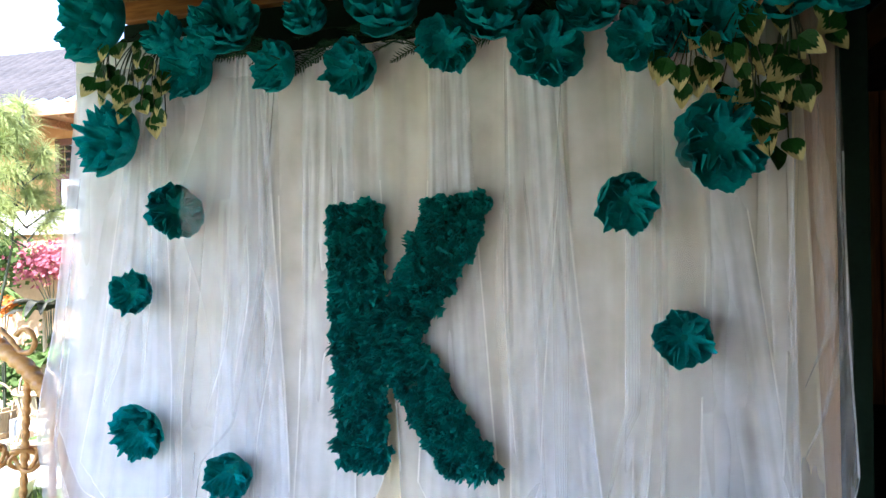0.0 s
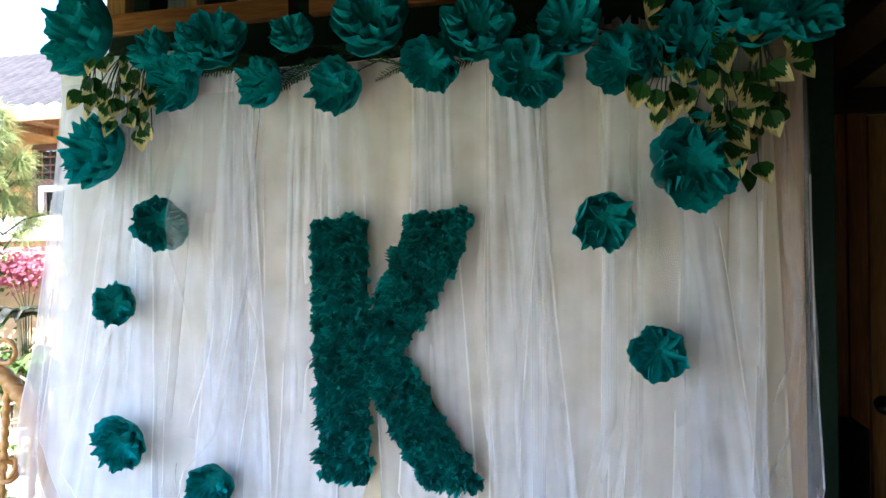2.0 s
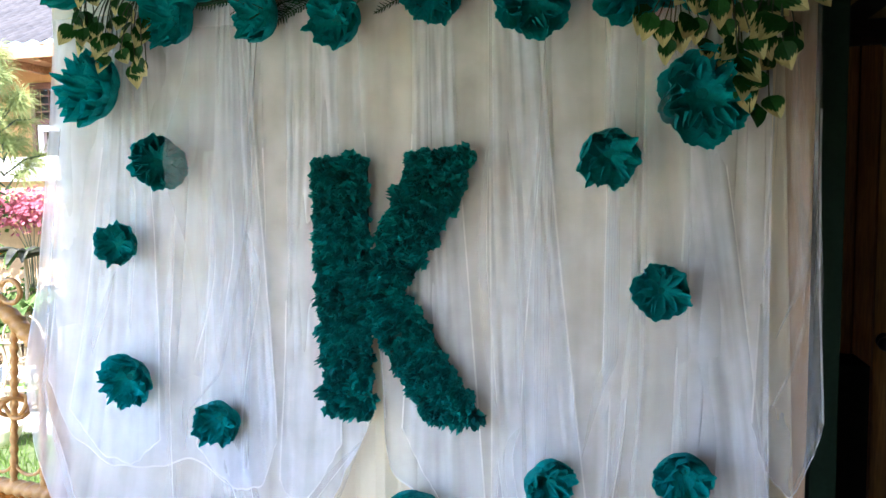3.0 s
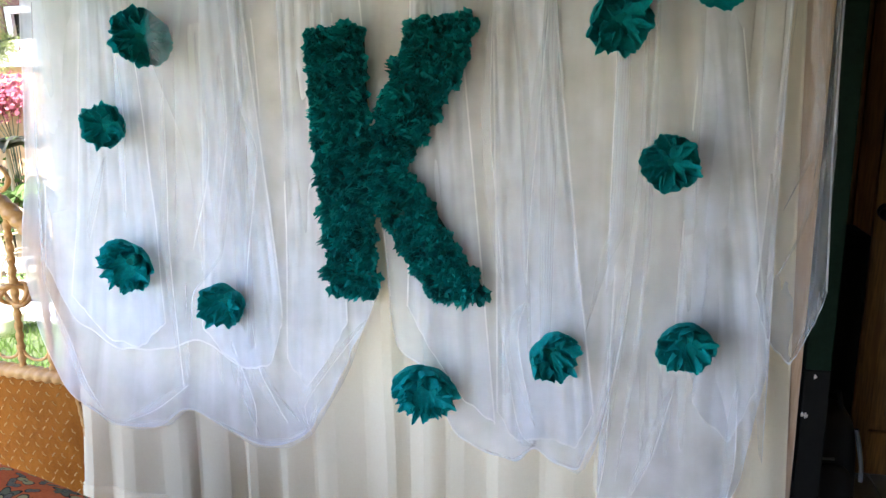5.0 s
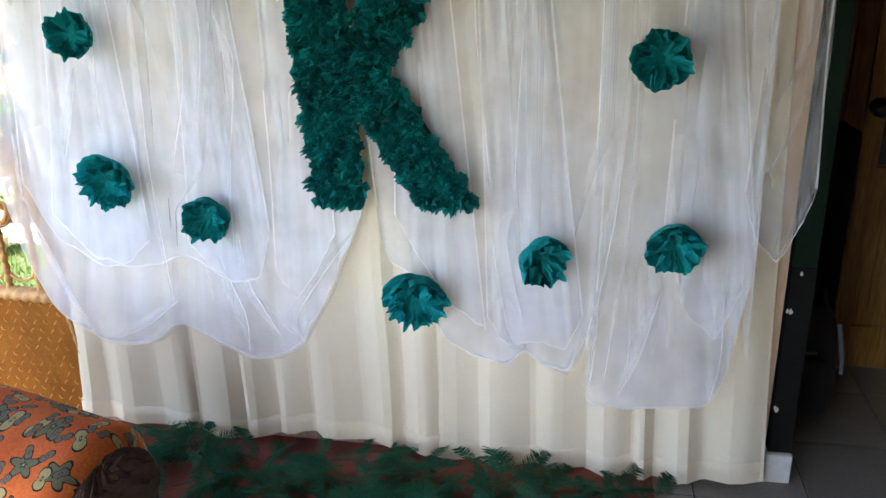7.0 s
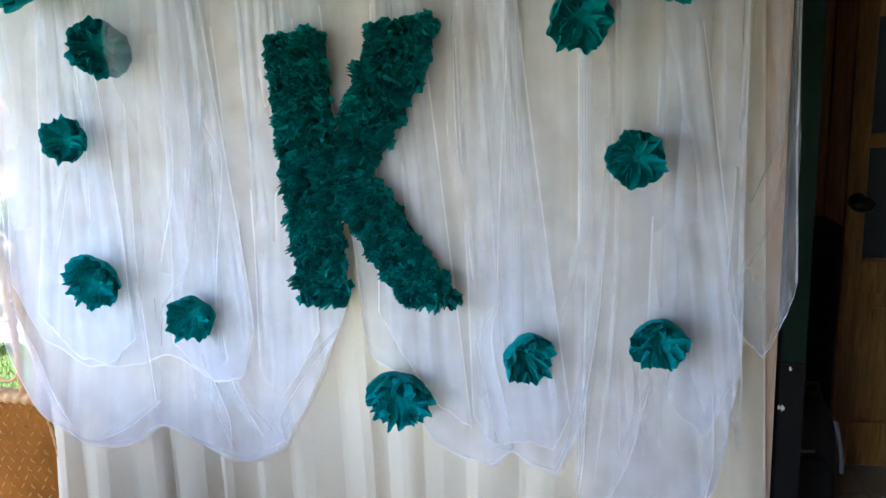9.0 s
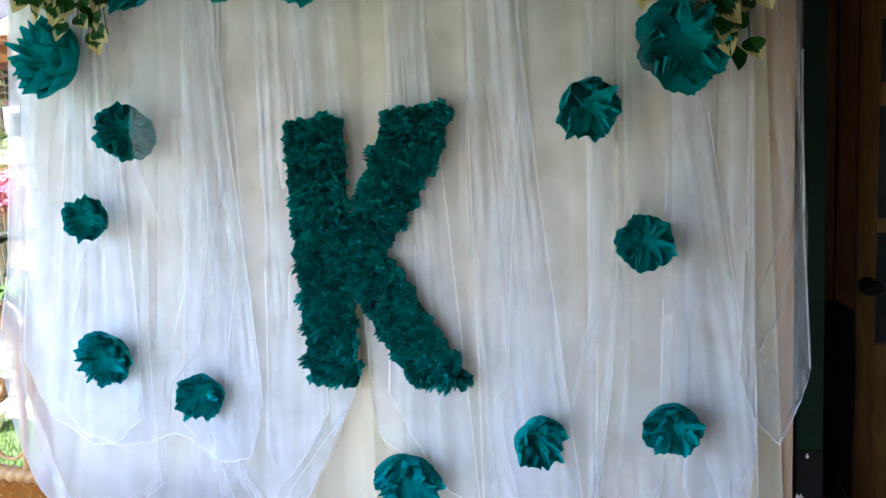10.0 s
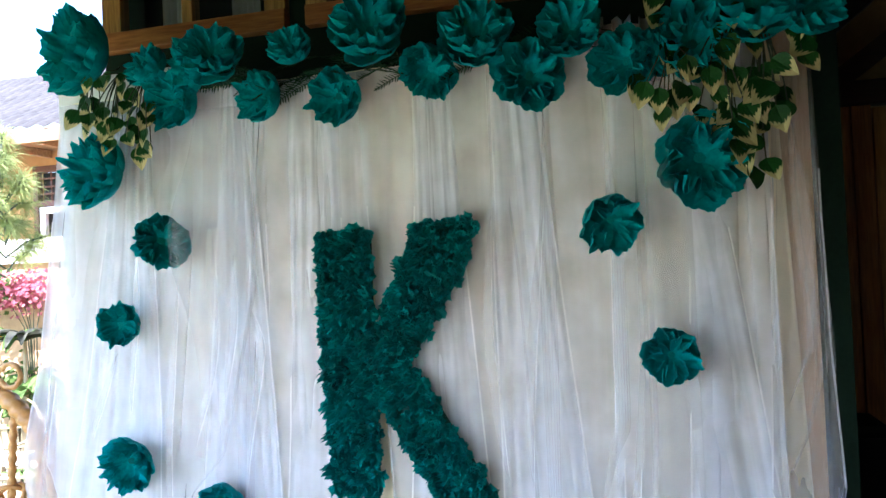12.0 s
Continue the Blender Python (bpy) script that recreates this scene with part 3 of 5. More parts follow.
def tulle_fold(root, pts, width=0.007):
    """A fold where the tulle lies double: a soft narrow band with one sharp edge."""
    p = [Vector((x, -0.058, z)) for x, z in pts]
    p = [p[0] * 2 - p[1]] + p + [p[-1] * 2 - p[-2]]
    run = []
    for a, b, c, d in zip(p, p[1:], p[2:], p[3:]):
        for k in range(12):
            t = k / 12
            run.append(0.5 * (2 * b + (c - a) * t + (2 * a - 5 * b + 4 * c - d) * t * t + (3 * b - a - 3 * c + d) * t ** 3))
    n = len(run) - 1
    for name, wide, material, lift in (("fold", width * 4.5, TULLE_EDGE, 0.0), ("crease", width * 0.55, TULLE_HEM, -0.002)):
        bm = bmesh.new()
        rows = []
        for i, q in enumerate(run):
            d = (run[min(n, i + 1)] - run[max(0, i - 1)]).normalized()
            w = Vector((d.z, 0, -d.x))
            size = wide * math.sin(math.pi * min(1, max(0.0, i / n))) ** 0.6
            rows.append([bm.verts.new(q + w * size * s + Vector((0, lift - 0.006 * s * (1 - s) + 0.004 * math.sin(5 * i / n), 0))) for s in (0, 0.35, 0.7, 1.0)])
        grid_faces(bm, rows)
        part(name, bm, material, root, smooth=True)


def tulle_strip(root, name, pts, width, seed, waves=2.5, y_wave=0.0015):
    """A narrow gathered band of tulle along pts, folded on itself."""
    rng = random.Random(seed)
    run = even([(x, y + 0.034, z) for x, y, z in pts], 60)
    bm = bmesh.new()
    rows = []
    p0 = rng.uniform(0, 6)
    for i, p in enumerate(run):
        a, b = run[max(0, i - 1)], run[min(len(run) - 1, i + 1)]
        d = (b - a).normalized()
        w = Vector((-d.z, 0, d.x))
        t = i / (len(run) - 1)
        wd = 1.25 * width * (0.7 + 0.4 * math.sin(3 * t + p0)) * min(1.0, 0.02 + 4 * t, 0.02 + 4 * (1 - t))
        row = []
        for k in range(41):
            s = k / 40 * 2 - 1
            ph = (waves + 3) * math.pi * s + p0 + 1.2 * t + 0.8 * math.sin(5 * t + 3 * s)
            q = p + w * (s * wd * 0.5 + 0.05 * wd * math.sin(ph)) + Vector((0, -y_wave * math.cos(ph) - 0.004, 0))
            row.append(bm.verts.new(q))
        rows.append(row)
    grid_faces(bm, rows)
    return part(name, bm, TULLE_EDGE, root, smooth=True)


def tulle_flap(root, x0, x1, drop, flower_z, seed):
    """A narrow fall of tulle that rides over the side of a flower."""
    rng = random.Random(seed)
    bm = bmesh.new()
    rows = []
    p0 = rng.uniform(0, 6)
    for j in range(61):
        v = j / 60
        z = 2.14 * (1 - v) + drop * v
        ride = 0.15 * math.exp(-((z - flower_z) / 0.24) ** 2)
        row = []
        for k in range(71):
            u = k / 70
            ph = 2 * math.pi * 3.5 * u ** 0.8 + p0
            x = x0 + (x1 - x0) * u + 0.004 * math.sin(ph) * min(1, 8 * u) - 0.02 * math.sin(2.4 * v) * (1 - u)
            row.append(bm.verts.new((x, -0.034 - ride * (1 - u) ** 0.9 - 0.008 * math.cos(ph), z)))
        rows.append(row)
    grid_faces(bm, rows)
    part("flap", bm, TULLE_EDGE, root, smooth=True)


VEIL = "sheer white tulle gathered over the satin, hanging in scallops"
veil = thing("tulle_veil", VEIL, "veil", group="tulle veils")
tulle_sheet(veil, "sheet", (-1.385, -0.27), [(-1.55, 1.02), (-1.525, 0.74), (-1.45, 0.53), (-1.29, 0.415), (-1.09, 0.425), (-0.968, 0.515), (-0.84, 0.448), (-0.72, 0.394), (-0.61, 0.404), (-0.53, 0.455), (-0.41, 0.65), (-0.27, 0.925)], 13, 5, -0.004, a=0.036)
tulle_sheet(veil, "back_sheet", (-1.37, -0.62), [(-1.46, 1.0), (-1.37, 0.8), (-1.2, 0.7), (-1.02, 0.72), (-0.9, 0.76), (-0.72, 0.66), (-0.60, 0.85)], 6, 19, 0.0, a=0.05)
tulle_strip(veil, "edge", [(-1.424, -0.075, 0.52), (-1.29, -0.08, 0.425), (-1.17, -0.08, 0.42), (-1.05, -0.08, 0.45), (-0.97, -0.075, 0.52), (-0.955, -0.07, 0.70), (-0.93, -0.065, 0.95)], 0.022, 1)
tulle_strip(veil, "edge", [(-0.97, -0.075, 0.52), (-0.84, -0.08, 0.452), (-0.72, -0.082, 0.40), (-0.61, -0.082, 0.41), (-0.53, -0.08, 0.46), (-0.41, -0.075, 0.66), (-0.30, -0.07, 0.88), (-0.27, -0.065, 0.93)], 0.03, 2)
tulle_strip(veil, "edge", [(-0.70, -0.08, 0.42), (-0.76, -0.08, 0.58), (-0.735, -0.08, 0.75), (-0.71, -0.075, 1.2), (-0.66, -0.06, 1.75), (-0.62, -0.05, 2.15)], 0.026, 3)
tulle_strip(veil, "edge", [(-0.56, -0.08, 0.50), (-0.65, -0.085, 0.62), (-0.70, -0.085, 0.75), (-0.685, -0.08, 1.0), (-0.66, -0.07, 1.4)], 0.022, 4)
tulle_strip(veil, "edge", [(-0.64, -0.06, 2.13), (-0.66, -0.07, 1.55), (-0.78, -0.08, 1.05), (-0.88, -0.11, 0.93), (-0.90, -0.11, 0.8)], 0.03, 9, 1.8)
tulle_strip(veil, "edge", [(-1.37, -0.05, 1.85), (-1.44, -0.06, 1.35), (-1.48, -0.07, 0.95), (-1.43, -0.07, 0.62)], 0.03, 10, 1.6)

tulle_sheet(veil, "fall", (-0.76, -0.655), [(-0.87, 0.82), (-0.80, 0.72), (-0.72, 0.67), (-0.63, 0.70), (-0.575, 0.86)], 3, 52, -0.016, a=0.012)
tulle_sheet(veil, "fall", (-1.15, -1.02), [(-1.36, 0.9), (-1.24, 0.75), (-1.12, 0.72), (-1.0, 0.82)], 3, 57, -0.014, a=0.014)
tulle_sheet(veil, "fall", (-0.52, -0.36), [(-0.58, 0.72), (-0.52, 0.62), (-0.44, 0.72), (-0.36, 0.86)], 2, 63, -0.01, a=0.012)

for fold in (((-0.296, 0.866), (-0.416, 0.714), (-0.514, 0.581), (-0.526, 0.537), (-0.507, 0.449)), ((-0.77, 0.774), (-0.739, 0.655), (-0.705, 0.54), (-0.713, 0.411)),
             ((-0.689, 0.839), (-0.678, 0.673), (-0.64, 0.588), (-0.589, 0.488)), ((-1.45, 0.886), (-1.40, 0.741), (-1.357, 0.592), (-1.296, 0.471)),
             ((-0.947, 0.60), (-1.091, 0.492), (-1.231, 0.436)), ((-0.66, 1.509), (-0.622, 1.414), (-0.622, 1.333), (-0.674, 1.07), (-0.691, 0.958)),
             ((-0.71, 1.677), (-0.711, 1.433), (-0.77, 1.156)), ((-0.908, 1.607), (-0.939, 1.274), (-0.957, 1.045), (-0.965, 0.53)),
             ((-1.145, 1.374), (-1.214, 1.18), (-1.252, 1.083)), ((-0.779, 1.75), (-0.78, 1.36), (-0.875, 1.049)), ((-1.058, 1.713), (-1.065, 1.46), (-1.102, 1.142))):
    tulle_fold(veil, fold)

tulle_flap(veil, -0.845, -0.68, 0.58, 1.72, 3)

veil2 = thing("tulle_veil", VEIL, "veil", group="tulle veils")
tulle_sheet(veil2, "sheet", (-0.30, 0.47), [(-0.225, 0.95), (-0.222, 0.85), (-0.205, 0.77), (-0.141, 0.73), (-0.03, 0.50), (0.07, 0.445), (0.157, 0.42), (0.218, 0.485), (0.28, 0.435), (0.343, 0.406), (0.40, 0.55), (0.43, 0.70)], 6, 8, -0.004, a=0.034)
tulle_strip(veil2, "edge", [(-0.03, -0.075, 0.51), (0.07, -0.08, 0.452), (0.157, -0.08, 0.43), (0.215, -0.08, 0.49), (0.20, -0.075, 0.70), (0.195, -0.07, 1.0), (0.17, -0.06, 1.6), (0.12, -0.05, 2.1)], 0.022, 12)
tulle_strip(veil2, "edge", [(0.215, -0.078, 0.49), (0.28, -0.08, 0.44), (0.343, -0.08, 0.415), (0.40, -0.08, 0.56), (0.43, -0.078, 0.70), (0.445, -0.07, 0.98)], 0.022, 13)
tulle_strip(veil2, "edge", [(0.36, -0.08, 0.86), (0.41, -0.08, 1.08), (0.44, -0.075, 1.15), (0.445, -0.06, 1.6), (0.42, -0.05, 2.1)], 0.03, 14)
tulle_strip(veil2, "edge", [(0.20, -0.075, 0.52), (0.245, -0.075, 0.85), (0.25, -0.07, 1.3), (0.26, -0.06, 2.05)], 0.035, 15)

tulle_sheet(veil2, "fall", (-0.12, -0.01), [(-0.17, 0.92), (-0.1, 0.78), (0.0, 0.62), (0.1, 0.55)], 2, 71, -0.012, a=0.012)
tulle_sheet(veil2, "fall", (0.10, 0.24), [(0.10, 0.60), (0.16, 0.50), (0.24, 0.52), (0.34, 0.50), (0.39, 0.62)], 3, 75, -0.016, a=0.014)

for fold in (((0.123, 0.842), (0.167, 0.555), (0.222, 0.492)), ((0.104, 1.749), (0.097, 1.443), (0.113, 1.193), (0.125, 0.982)),
             ((0.253, 1.746), (0.212, 1.289), (0.19, 0.959)), ((0.189, 0.943), (0.17, 0.819), (0.222, 0.531))):
    tulle_fold(veil2, fold)

veil3 = thing("tulle_veil", VEIL, "veil", group="tulle veils")
tulle_sheet(veil3, "sheet", (0.44, 0.64), [(0.405, 0.42), (0.40, 0.312), (0.452, 0.297), (0.55, 0.305), (0.65, 0.315), (0.75, 0.325), (0.80, 0.43), (0.82, 0.6), (0.85, 0.8)], 4, 31, -0.006, a=0.032, power=0.8)
tulle_sheet(veil3, "back_sheet", (0.66, 0.84), [(0.60, 0.9), (0.68, 0.62), (0.76, 0.55), (0.82, 0.70), (0.85, 0.80)], 4, 33, 0.0, a=0.03, power=0.9)
tulle_strip(veil3, "edge", [(0.41, -0.08, 0.33), (0.43, -0.08, 0.60), (0.47, -0.08, 0.98), (0.50, -0.075, 1.35), (0.505, -0.06, 2.05)], 0.028, 16)
tulle_strip(veil3, "edge", [(0.455, -0.08, 0.40), (0.50, -0.08, 0.80), (0.525, -0.08, 1.15), (0.53, -0.06, 1.9)], 0.03, 17)

for fold in (((0.434, 0.704), (0.423, 0.464), (0.402, 0.335)), ((0.482, 1.055), (0.471, 0.915), (0.414, 0.572), (0.358, 0.416)), ((0.775, 0.722), (0.783, 0.492), (0.756, 0.34)),
             ((0.841, 1.071), (0.848, 0.846), (0.851, 0.471)), ((0.612, 0.726), (0.557, 0.488), (0.493, 0.343))):
    tulle_fold(veil3, fold)

tulle_flap(veil3, 0.53, 0.64, 0.45, 1.71, 5)

veil4 = thing("tulle_veil", "loose sheer white tulle hanging in strands beside the post", "veil", group="tulle veils")
tulle_sheet(veil4, "sheet", (0.86, 0.955), [(0.80, 1.0), (0.84, 0.86), (0.905, 0.795), (0.945, 0.90), (0.978, 1.01)], 3, 41, -0.004, a=0.016, bulge=0.006, material=TULLE_EDGE)
tulle_strip(veil4, "edge", [(0.905, -0.06, 0.80), (0.978, -0.065, 1.012), (0.962, -0.06, 1.10), (0.966, -0.055, 1.37), (0.948, -0.05, 1.75), (0.945, -0.045, 2.08)], 0.012, 18)
tulle_strip(veil4, "edge", [(0.84, -0.06, 1.0), (0.90, -0.06, 1.14), (0.945, -0.06, 1.32), (0.965, -0.06, 1.42)], 0.02, 19)
tulle_strip(veil4, "edge", [(0.86, -0.06, 1.22), (0.915, -0.06, 1.36), (0.925, -0.058, 1.6), (0.90, -0.05, 1.95)], 0.022, 20)
tulle_strip(veil4, "edge", [(0.925, -0.06, 1.30), (0.93, -0.06, 1.48), (0.90, -0.058, 1.62), (0.89, -0.05, 2.0)], 0.018, 21)

bm = bmesh.new()
rows = []
for j in range(10):
    v = j / 9
    rows.append([bm.verts.new((0.40 + 0.22 * u / 30 + 0.008 * math.sin(u * 1.9), 0.012 - 0.03 * v + 0.012 * math.sin(u * 1.3 + 2 * v), 2.272 + 0.035 * noise.noise((u * 0.45, v * 2, 4.0)) * (1 - v) - 0.12 * v)) for u in range(31)])
grid_faces(bm, rows)
tagged(part("tulle_bunch", bm, TULLE, smooth=True), "crumpled white tulle bunched over the board top", "veil")

# the flowered letter
STROKES = (
    ((-0.447, 1.731), (-0.257, 1.736), (-0.260, 1.435), (-0.259, 0.940), (-0.417, 0.946), (-0.436, 1.391)),
    ((-0.124, 1.745), (0.073, 1.749), (0.03, 1.62), (-0.146, 1.336), (-0.262, 1.22), (-0.262, 1.435)),
    ((-0.146, 1.336), (0.087, 0.951), (-0.088, 0.932), (-0.262, 1.215)),
)
letter = thing("letter_k", "large letter K covered in ruffled teal crepe paper blossoms", "letter")
for k, poly in enumerate(STROKES + (((-0.32, 1.40), (-0.22, 1.42), (-0.165, 1.335), (-0.215, 1.215), (-0.32, 1.16)),)):
    bm = bmesh.new()
    c = Vector((sum(p[0] for p in poly) / len(poly), 0, sum(p[1] for p in poly) / len(poly)))
    vs = []
    for x, z in poly:
        q = c + (Vector((x, 0, z)) - c) * (0.9 if k < 3 else 1.0)
        vs.append(bm.verts.new((q.x, -0.034 - 0.0012 * k, q.z)))
    f = bm.faces.new(vs)
    ext = bmesh.ops.extrude_face_region(bm, geom=[f])
    bmesh.ops.translate(bm, verts=[v for v in ext["geom"] if isinstance(v, bmesh.types.BMVert)], vec=(0, -0.010 - 0.001 * k, 0))
    bmesh.ops.recalc_face_normals(bm, faces=bm.faces)
    part("foam_stroke", bm, FOAM, letter)


def ruffle_mesh(seed):
    """A small blossom: nested wavy cones with a pinked rim, radius about 1, opening along +z."""
    rng = random.Random(seed)
    bm = bmesh.new()
    for rad, high, n, wave in ((1.0, 0.34, 24, 0.22), (0.74, 0.58, 20, 0.28), (0.46, 0.74, 14, 0.28)):
        p1, p2 = rng.uniform(0, 6), rng.uniform(0, 6)
        f1 = rng.choice((4, 5, 6))
        rings = []
        for t in (0.12, 0.55, 0.85, 1.0):
            ring = []
            for k in range(n):
                th = 2 * math.pi * k / n
                jag = (0.075 if k % 2 else -0.075) * (t == 1.0) + rng.uniform(-0.03, 0.03) * t
                r = rad * (t + jag) * (1 + 0.12 * math.sin(2 * th + p2) * t)
                z = high * t ** 1.4 + wave * t * t * math.sin(f1 * th + p1) + rng.uniform(-0.03, 0.03) * t
                ring.append(bm.verts.new((r * math.cos(th), r * math.sin(th), z)))
            rings.append(ring)
        for a, b in zip(rings, rings[1:]):
            for k in range(n):
                bm.faces.new((a[k], a[(k + 1) % n], b[(k + 1) % n], b[k]))
    return finish("blossom", bm, TEAL_DEEP, smooth=True)


RUFFLES = [ruffle_mesh(s) for s in range(7)]


def inside(poly, x, z):
    hit = False
    for (x1, z1), (x2, z2) in zip(poly, poly[1:] + poly[:1]):
        if (z1 > z) != (z2 > z) and x < (x2 - x1) * (z - z1) / (z2 - z1) + x1:
            hit = not hit
    return hit


AROUND = [(math.cos(k * math.pi / 6), math.sin(k * math.pi / 6)) for k in range(12)]
rng = random.Random(12)
placed = []
for tries in range(9000):
    x, z = rng.uniform(-0.46, 0.10), rng.uniform(0.92, 1.76)
    if not all(any(inside(p, x - 0.005 + 0.017 * c, z + 0.017 * s) for p in STROKES) for c, s in AROUND):
        continue
    if all((x - a) ** 2 + (z - b) ** 2 > 0.0235 ** 2 for a, b in placed) and len(placed) < 300:
        placed.append((x, z))
for x, z in placed:
    s = rng.uniform(0.023, 0.032)
    aim = Vector((rng.uniform(-0.6, 0.6), -1, rng.uniform(-0.7, 0.4))).normalized()
    m = Matrix.Translation((x, -0.048, z)) @ aim.to_track_quat("Z", "Y").to_matrix().to_4x4() @ pose(0, 0, 0, 0, 0, rng.uniform(0, 360)) @ Matrix.Diagonal((s, s, s * 2.0, 1))
    piece("blossom", rng.choice(RUFFLES), letter, m)

spots, filled = [], list(placed)
for tries in range(16000):
    x, z = rng.uniform(-0.46, 0.10), rng.uniform(0.92, 1.76)
    if all(any(inside(p, x - 0.004 + 0.013 * c, z + 0.013 * s) for p in STROKES) for c, s in AROUND[::2]) and all((x - a) ** 2 + (z - b) ** 2 > 0.0135 ** 2 for a, b in filled) and not all(any(inside(p, x - 0.004 + 0.026 * c, z + 0.026 * s) for p in STROKES) for c, s in AROUND[::2]):
        filled.append((x, z))
        spots.append((x, z))
frill_verts, frill_faces = [], []
for x, z in spots:
    s = rng.uniform(0.013, 0.018)
    aim = Vector((rng.uniform(-0.7, 0.7), -1, rng.uniform(-0.7, 0.5))).normalized()
    m = Matrix.Translation((x, -0.056 - rng.uniform(0, 0.012), z)) @ aim.to_track_quat("Z", "Y").to_matrix().to_4x4() @ pose(0, 0, 0, 0, 0, rng.uniform(0, 360)) @ Matrix.Diagonal((s, s, s * 1.8, 1))
    me, start = rng.choice(RUFFLES), len(frill_verts)
    frill_verts += [m @ v.co for v in me.vertices]
    frill_faces += [[start + i for i in f.vertices] for f in me.polygons]
frill = bpy.data.meshes.new("frill")
frill.from_pydata(frill_verts, [], frill_faces)
frill.materials.append(TEAL_DEEP)
frill = new("frill", frill)
frill.parent = letter
tagged(frill, kind="stuff")


# tissue-paper flowers
def petal_mesh(seed, psi0, psi1, length, beta, ruffle):
    """A cupped petal growing from the origin round the z axis, with a pinked, wavy rim."""
    rng = random.Random(seed)
    bm = bmesh.new()
    ns, nt = 30, 8
    p1, p2, f1 = rng.uniform(0, 6), rng.uniform(0, 6), rng.uniform(3.0, 4.6) * (1.0 if ruffle < 0.1 else 1.45)
    jag = [rng.uniform(-0.012, 0.01) + (0.011 if k % 2 else -0.011) for k in range(ns + 1)]
    rows = []
    for j in range(nt + 1):
        t = j / nt
        row = []
        for k in range(ns + 1):
            s = k / ns * 2 - 1
            ln = length * (1 - 0.16 * abs(s) ** 4 + jag[k] * (t > 0.95)) * t
            r = h = 0.0
            for q in range(8):
                psi = radians(psi0 + (psi1 - psi0) * ((q + 0.5) / 8 * t) ** 1.1)
                r += math.sin(psi) * ln / 8
                h += math.cos(psi) * ln / 8
            w = ruffle * t * t * (math.sin(f1 * s + p1) + 0.45 * math.sin(2.1 * f1 * s + p2)) + 0.008 * rng.uniform(-1, 1) * t + 0.026 * t ** 4 * math.sin(15 * s + 2 * p1)
            r = max(0.02, r + w)
            ph = s * radians(beta) * (0.75 + 0.25 * math.sin(math.pi * min(1, t * 0.9)))
            row.append(bm.verts.new((r * math.cos(ph), r * math.sin(ph), h + 0.4 * w)))
        rows.append(row)
    grid_faces(bm, rows)
    return finish("petal", bm, TEAL, smooth=True)


def flower_kind(seed, layers):
    root = thing("tissue_flower", "teal tissue paper flower with layered pinked petals pinned to the backdrop", "paper flower", group="tissue paper flowers")
    rng = random.Random(seed)
    for k, (count, psi0, psi1, length, beta, ruffle) in enumerate(layers):
        shapes = [petal_mesh(seed * 31 + k * 7 + i, psi0, psi1, length, beta, ruffle) for i in range(2)]
        off = rng.uniform(0, 360)
        for i in range(count):
            tilt = rng.uniform(-5, 5)
            m = pose(0, 0, 0.02 * k, 0, 0, off + 360 * i / count + rng.uniform(-9, 9)) @ pose(0, 0, 0, 0, tilt, 0)
            s = rng.uniform(0.88, 1.08)
            piece("petal", shapes[i % 2], root, m @ Matrix.Diagonal((s, s, s, 1)))
    # core in a deeper teal paints the shade of the hollow centre
    bm = bmesh.new()
    bmesh.ops.create_uvsphere(bm, u_segments=16, v_segments=10, radius=0.42, matrix=Matrix.Diagonal((1, 1, 0.3, 1)))
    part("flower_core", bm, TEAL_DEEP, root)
    return root


CUP = flower_kind(3, ((5, 116, 4, 1.4, 66, 0.05), (5, 100, -2, 1.38, 58, 0.1), (5, 86, -6, 1.26, 52, 0.17), (4, 70, -4, 1.12, 50, 0.2)))
DEEP = flower_kind(17, ((5, 118, -10, 1.44, 66, 0.05), (5, 102, -6, 1.38, 58, 0.1), (4, 86, 0, 1.26, 50, 0.18), (3, 68, 4, 1.06, 50, 0.2)))
ROSE = flower_kind(5, ((6, 114, 14, 1.36, 60, 0.07), (5, 98, 4, 1.34, 56, 0.12), (5, 84, -4, 1.26, 50, 0.17), (4, 68, -4, 1.1, 52, 0.2)))
POM = flower_kind(9, ((5, 118, 0, 1.32, 66, 0.06), (5, 102, 2, 1.32, 56, 0.12), (5, 86, 2, 1.26, 48, 0.2), (4, 68, 0, 1.14, 48, 0.22)))
KINDS = {"c": CUP, "d": DEEP, "r": ROSE, "p": POM}
FLOWERS = (
    ("c", -1.23, 2.35, 0.15, -0.3, -1.0, 0.1), ("r", -0.978, 2.28, 0.085, -0.3, -0.8, 0.5), ("d", -0.885, 2.165, 0.1, -0.1, -1.0, -0.1),
    ("c", -0.83, 2.26, 0.095, -0.7, -0.7, 0.0), ("r", -0.745, 2.295, 0.11, 0.3, -0.9, 0.3), ("d", -0.582, 2.147, 0.09, -0.35, -0.9, 0.0),
    ("p", -0.48, 2.285, 0.088, 0.1, -0.9, 0.4), ("d", -0.338, 2.122, 0.094, -0.1, -1.0, -0.2),
)
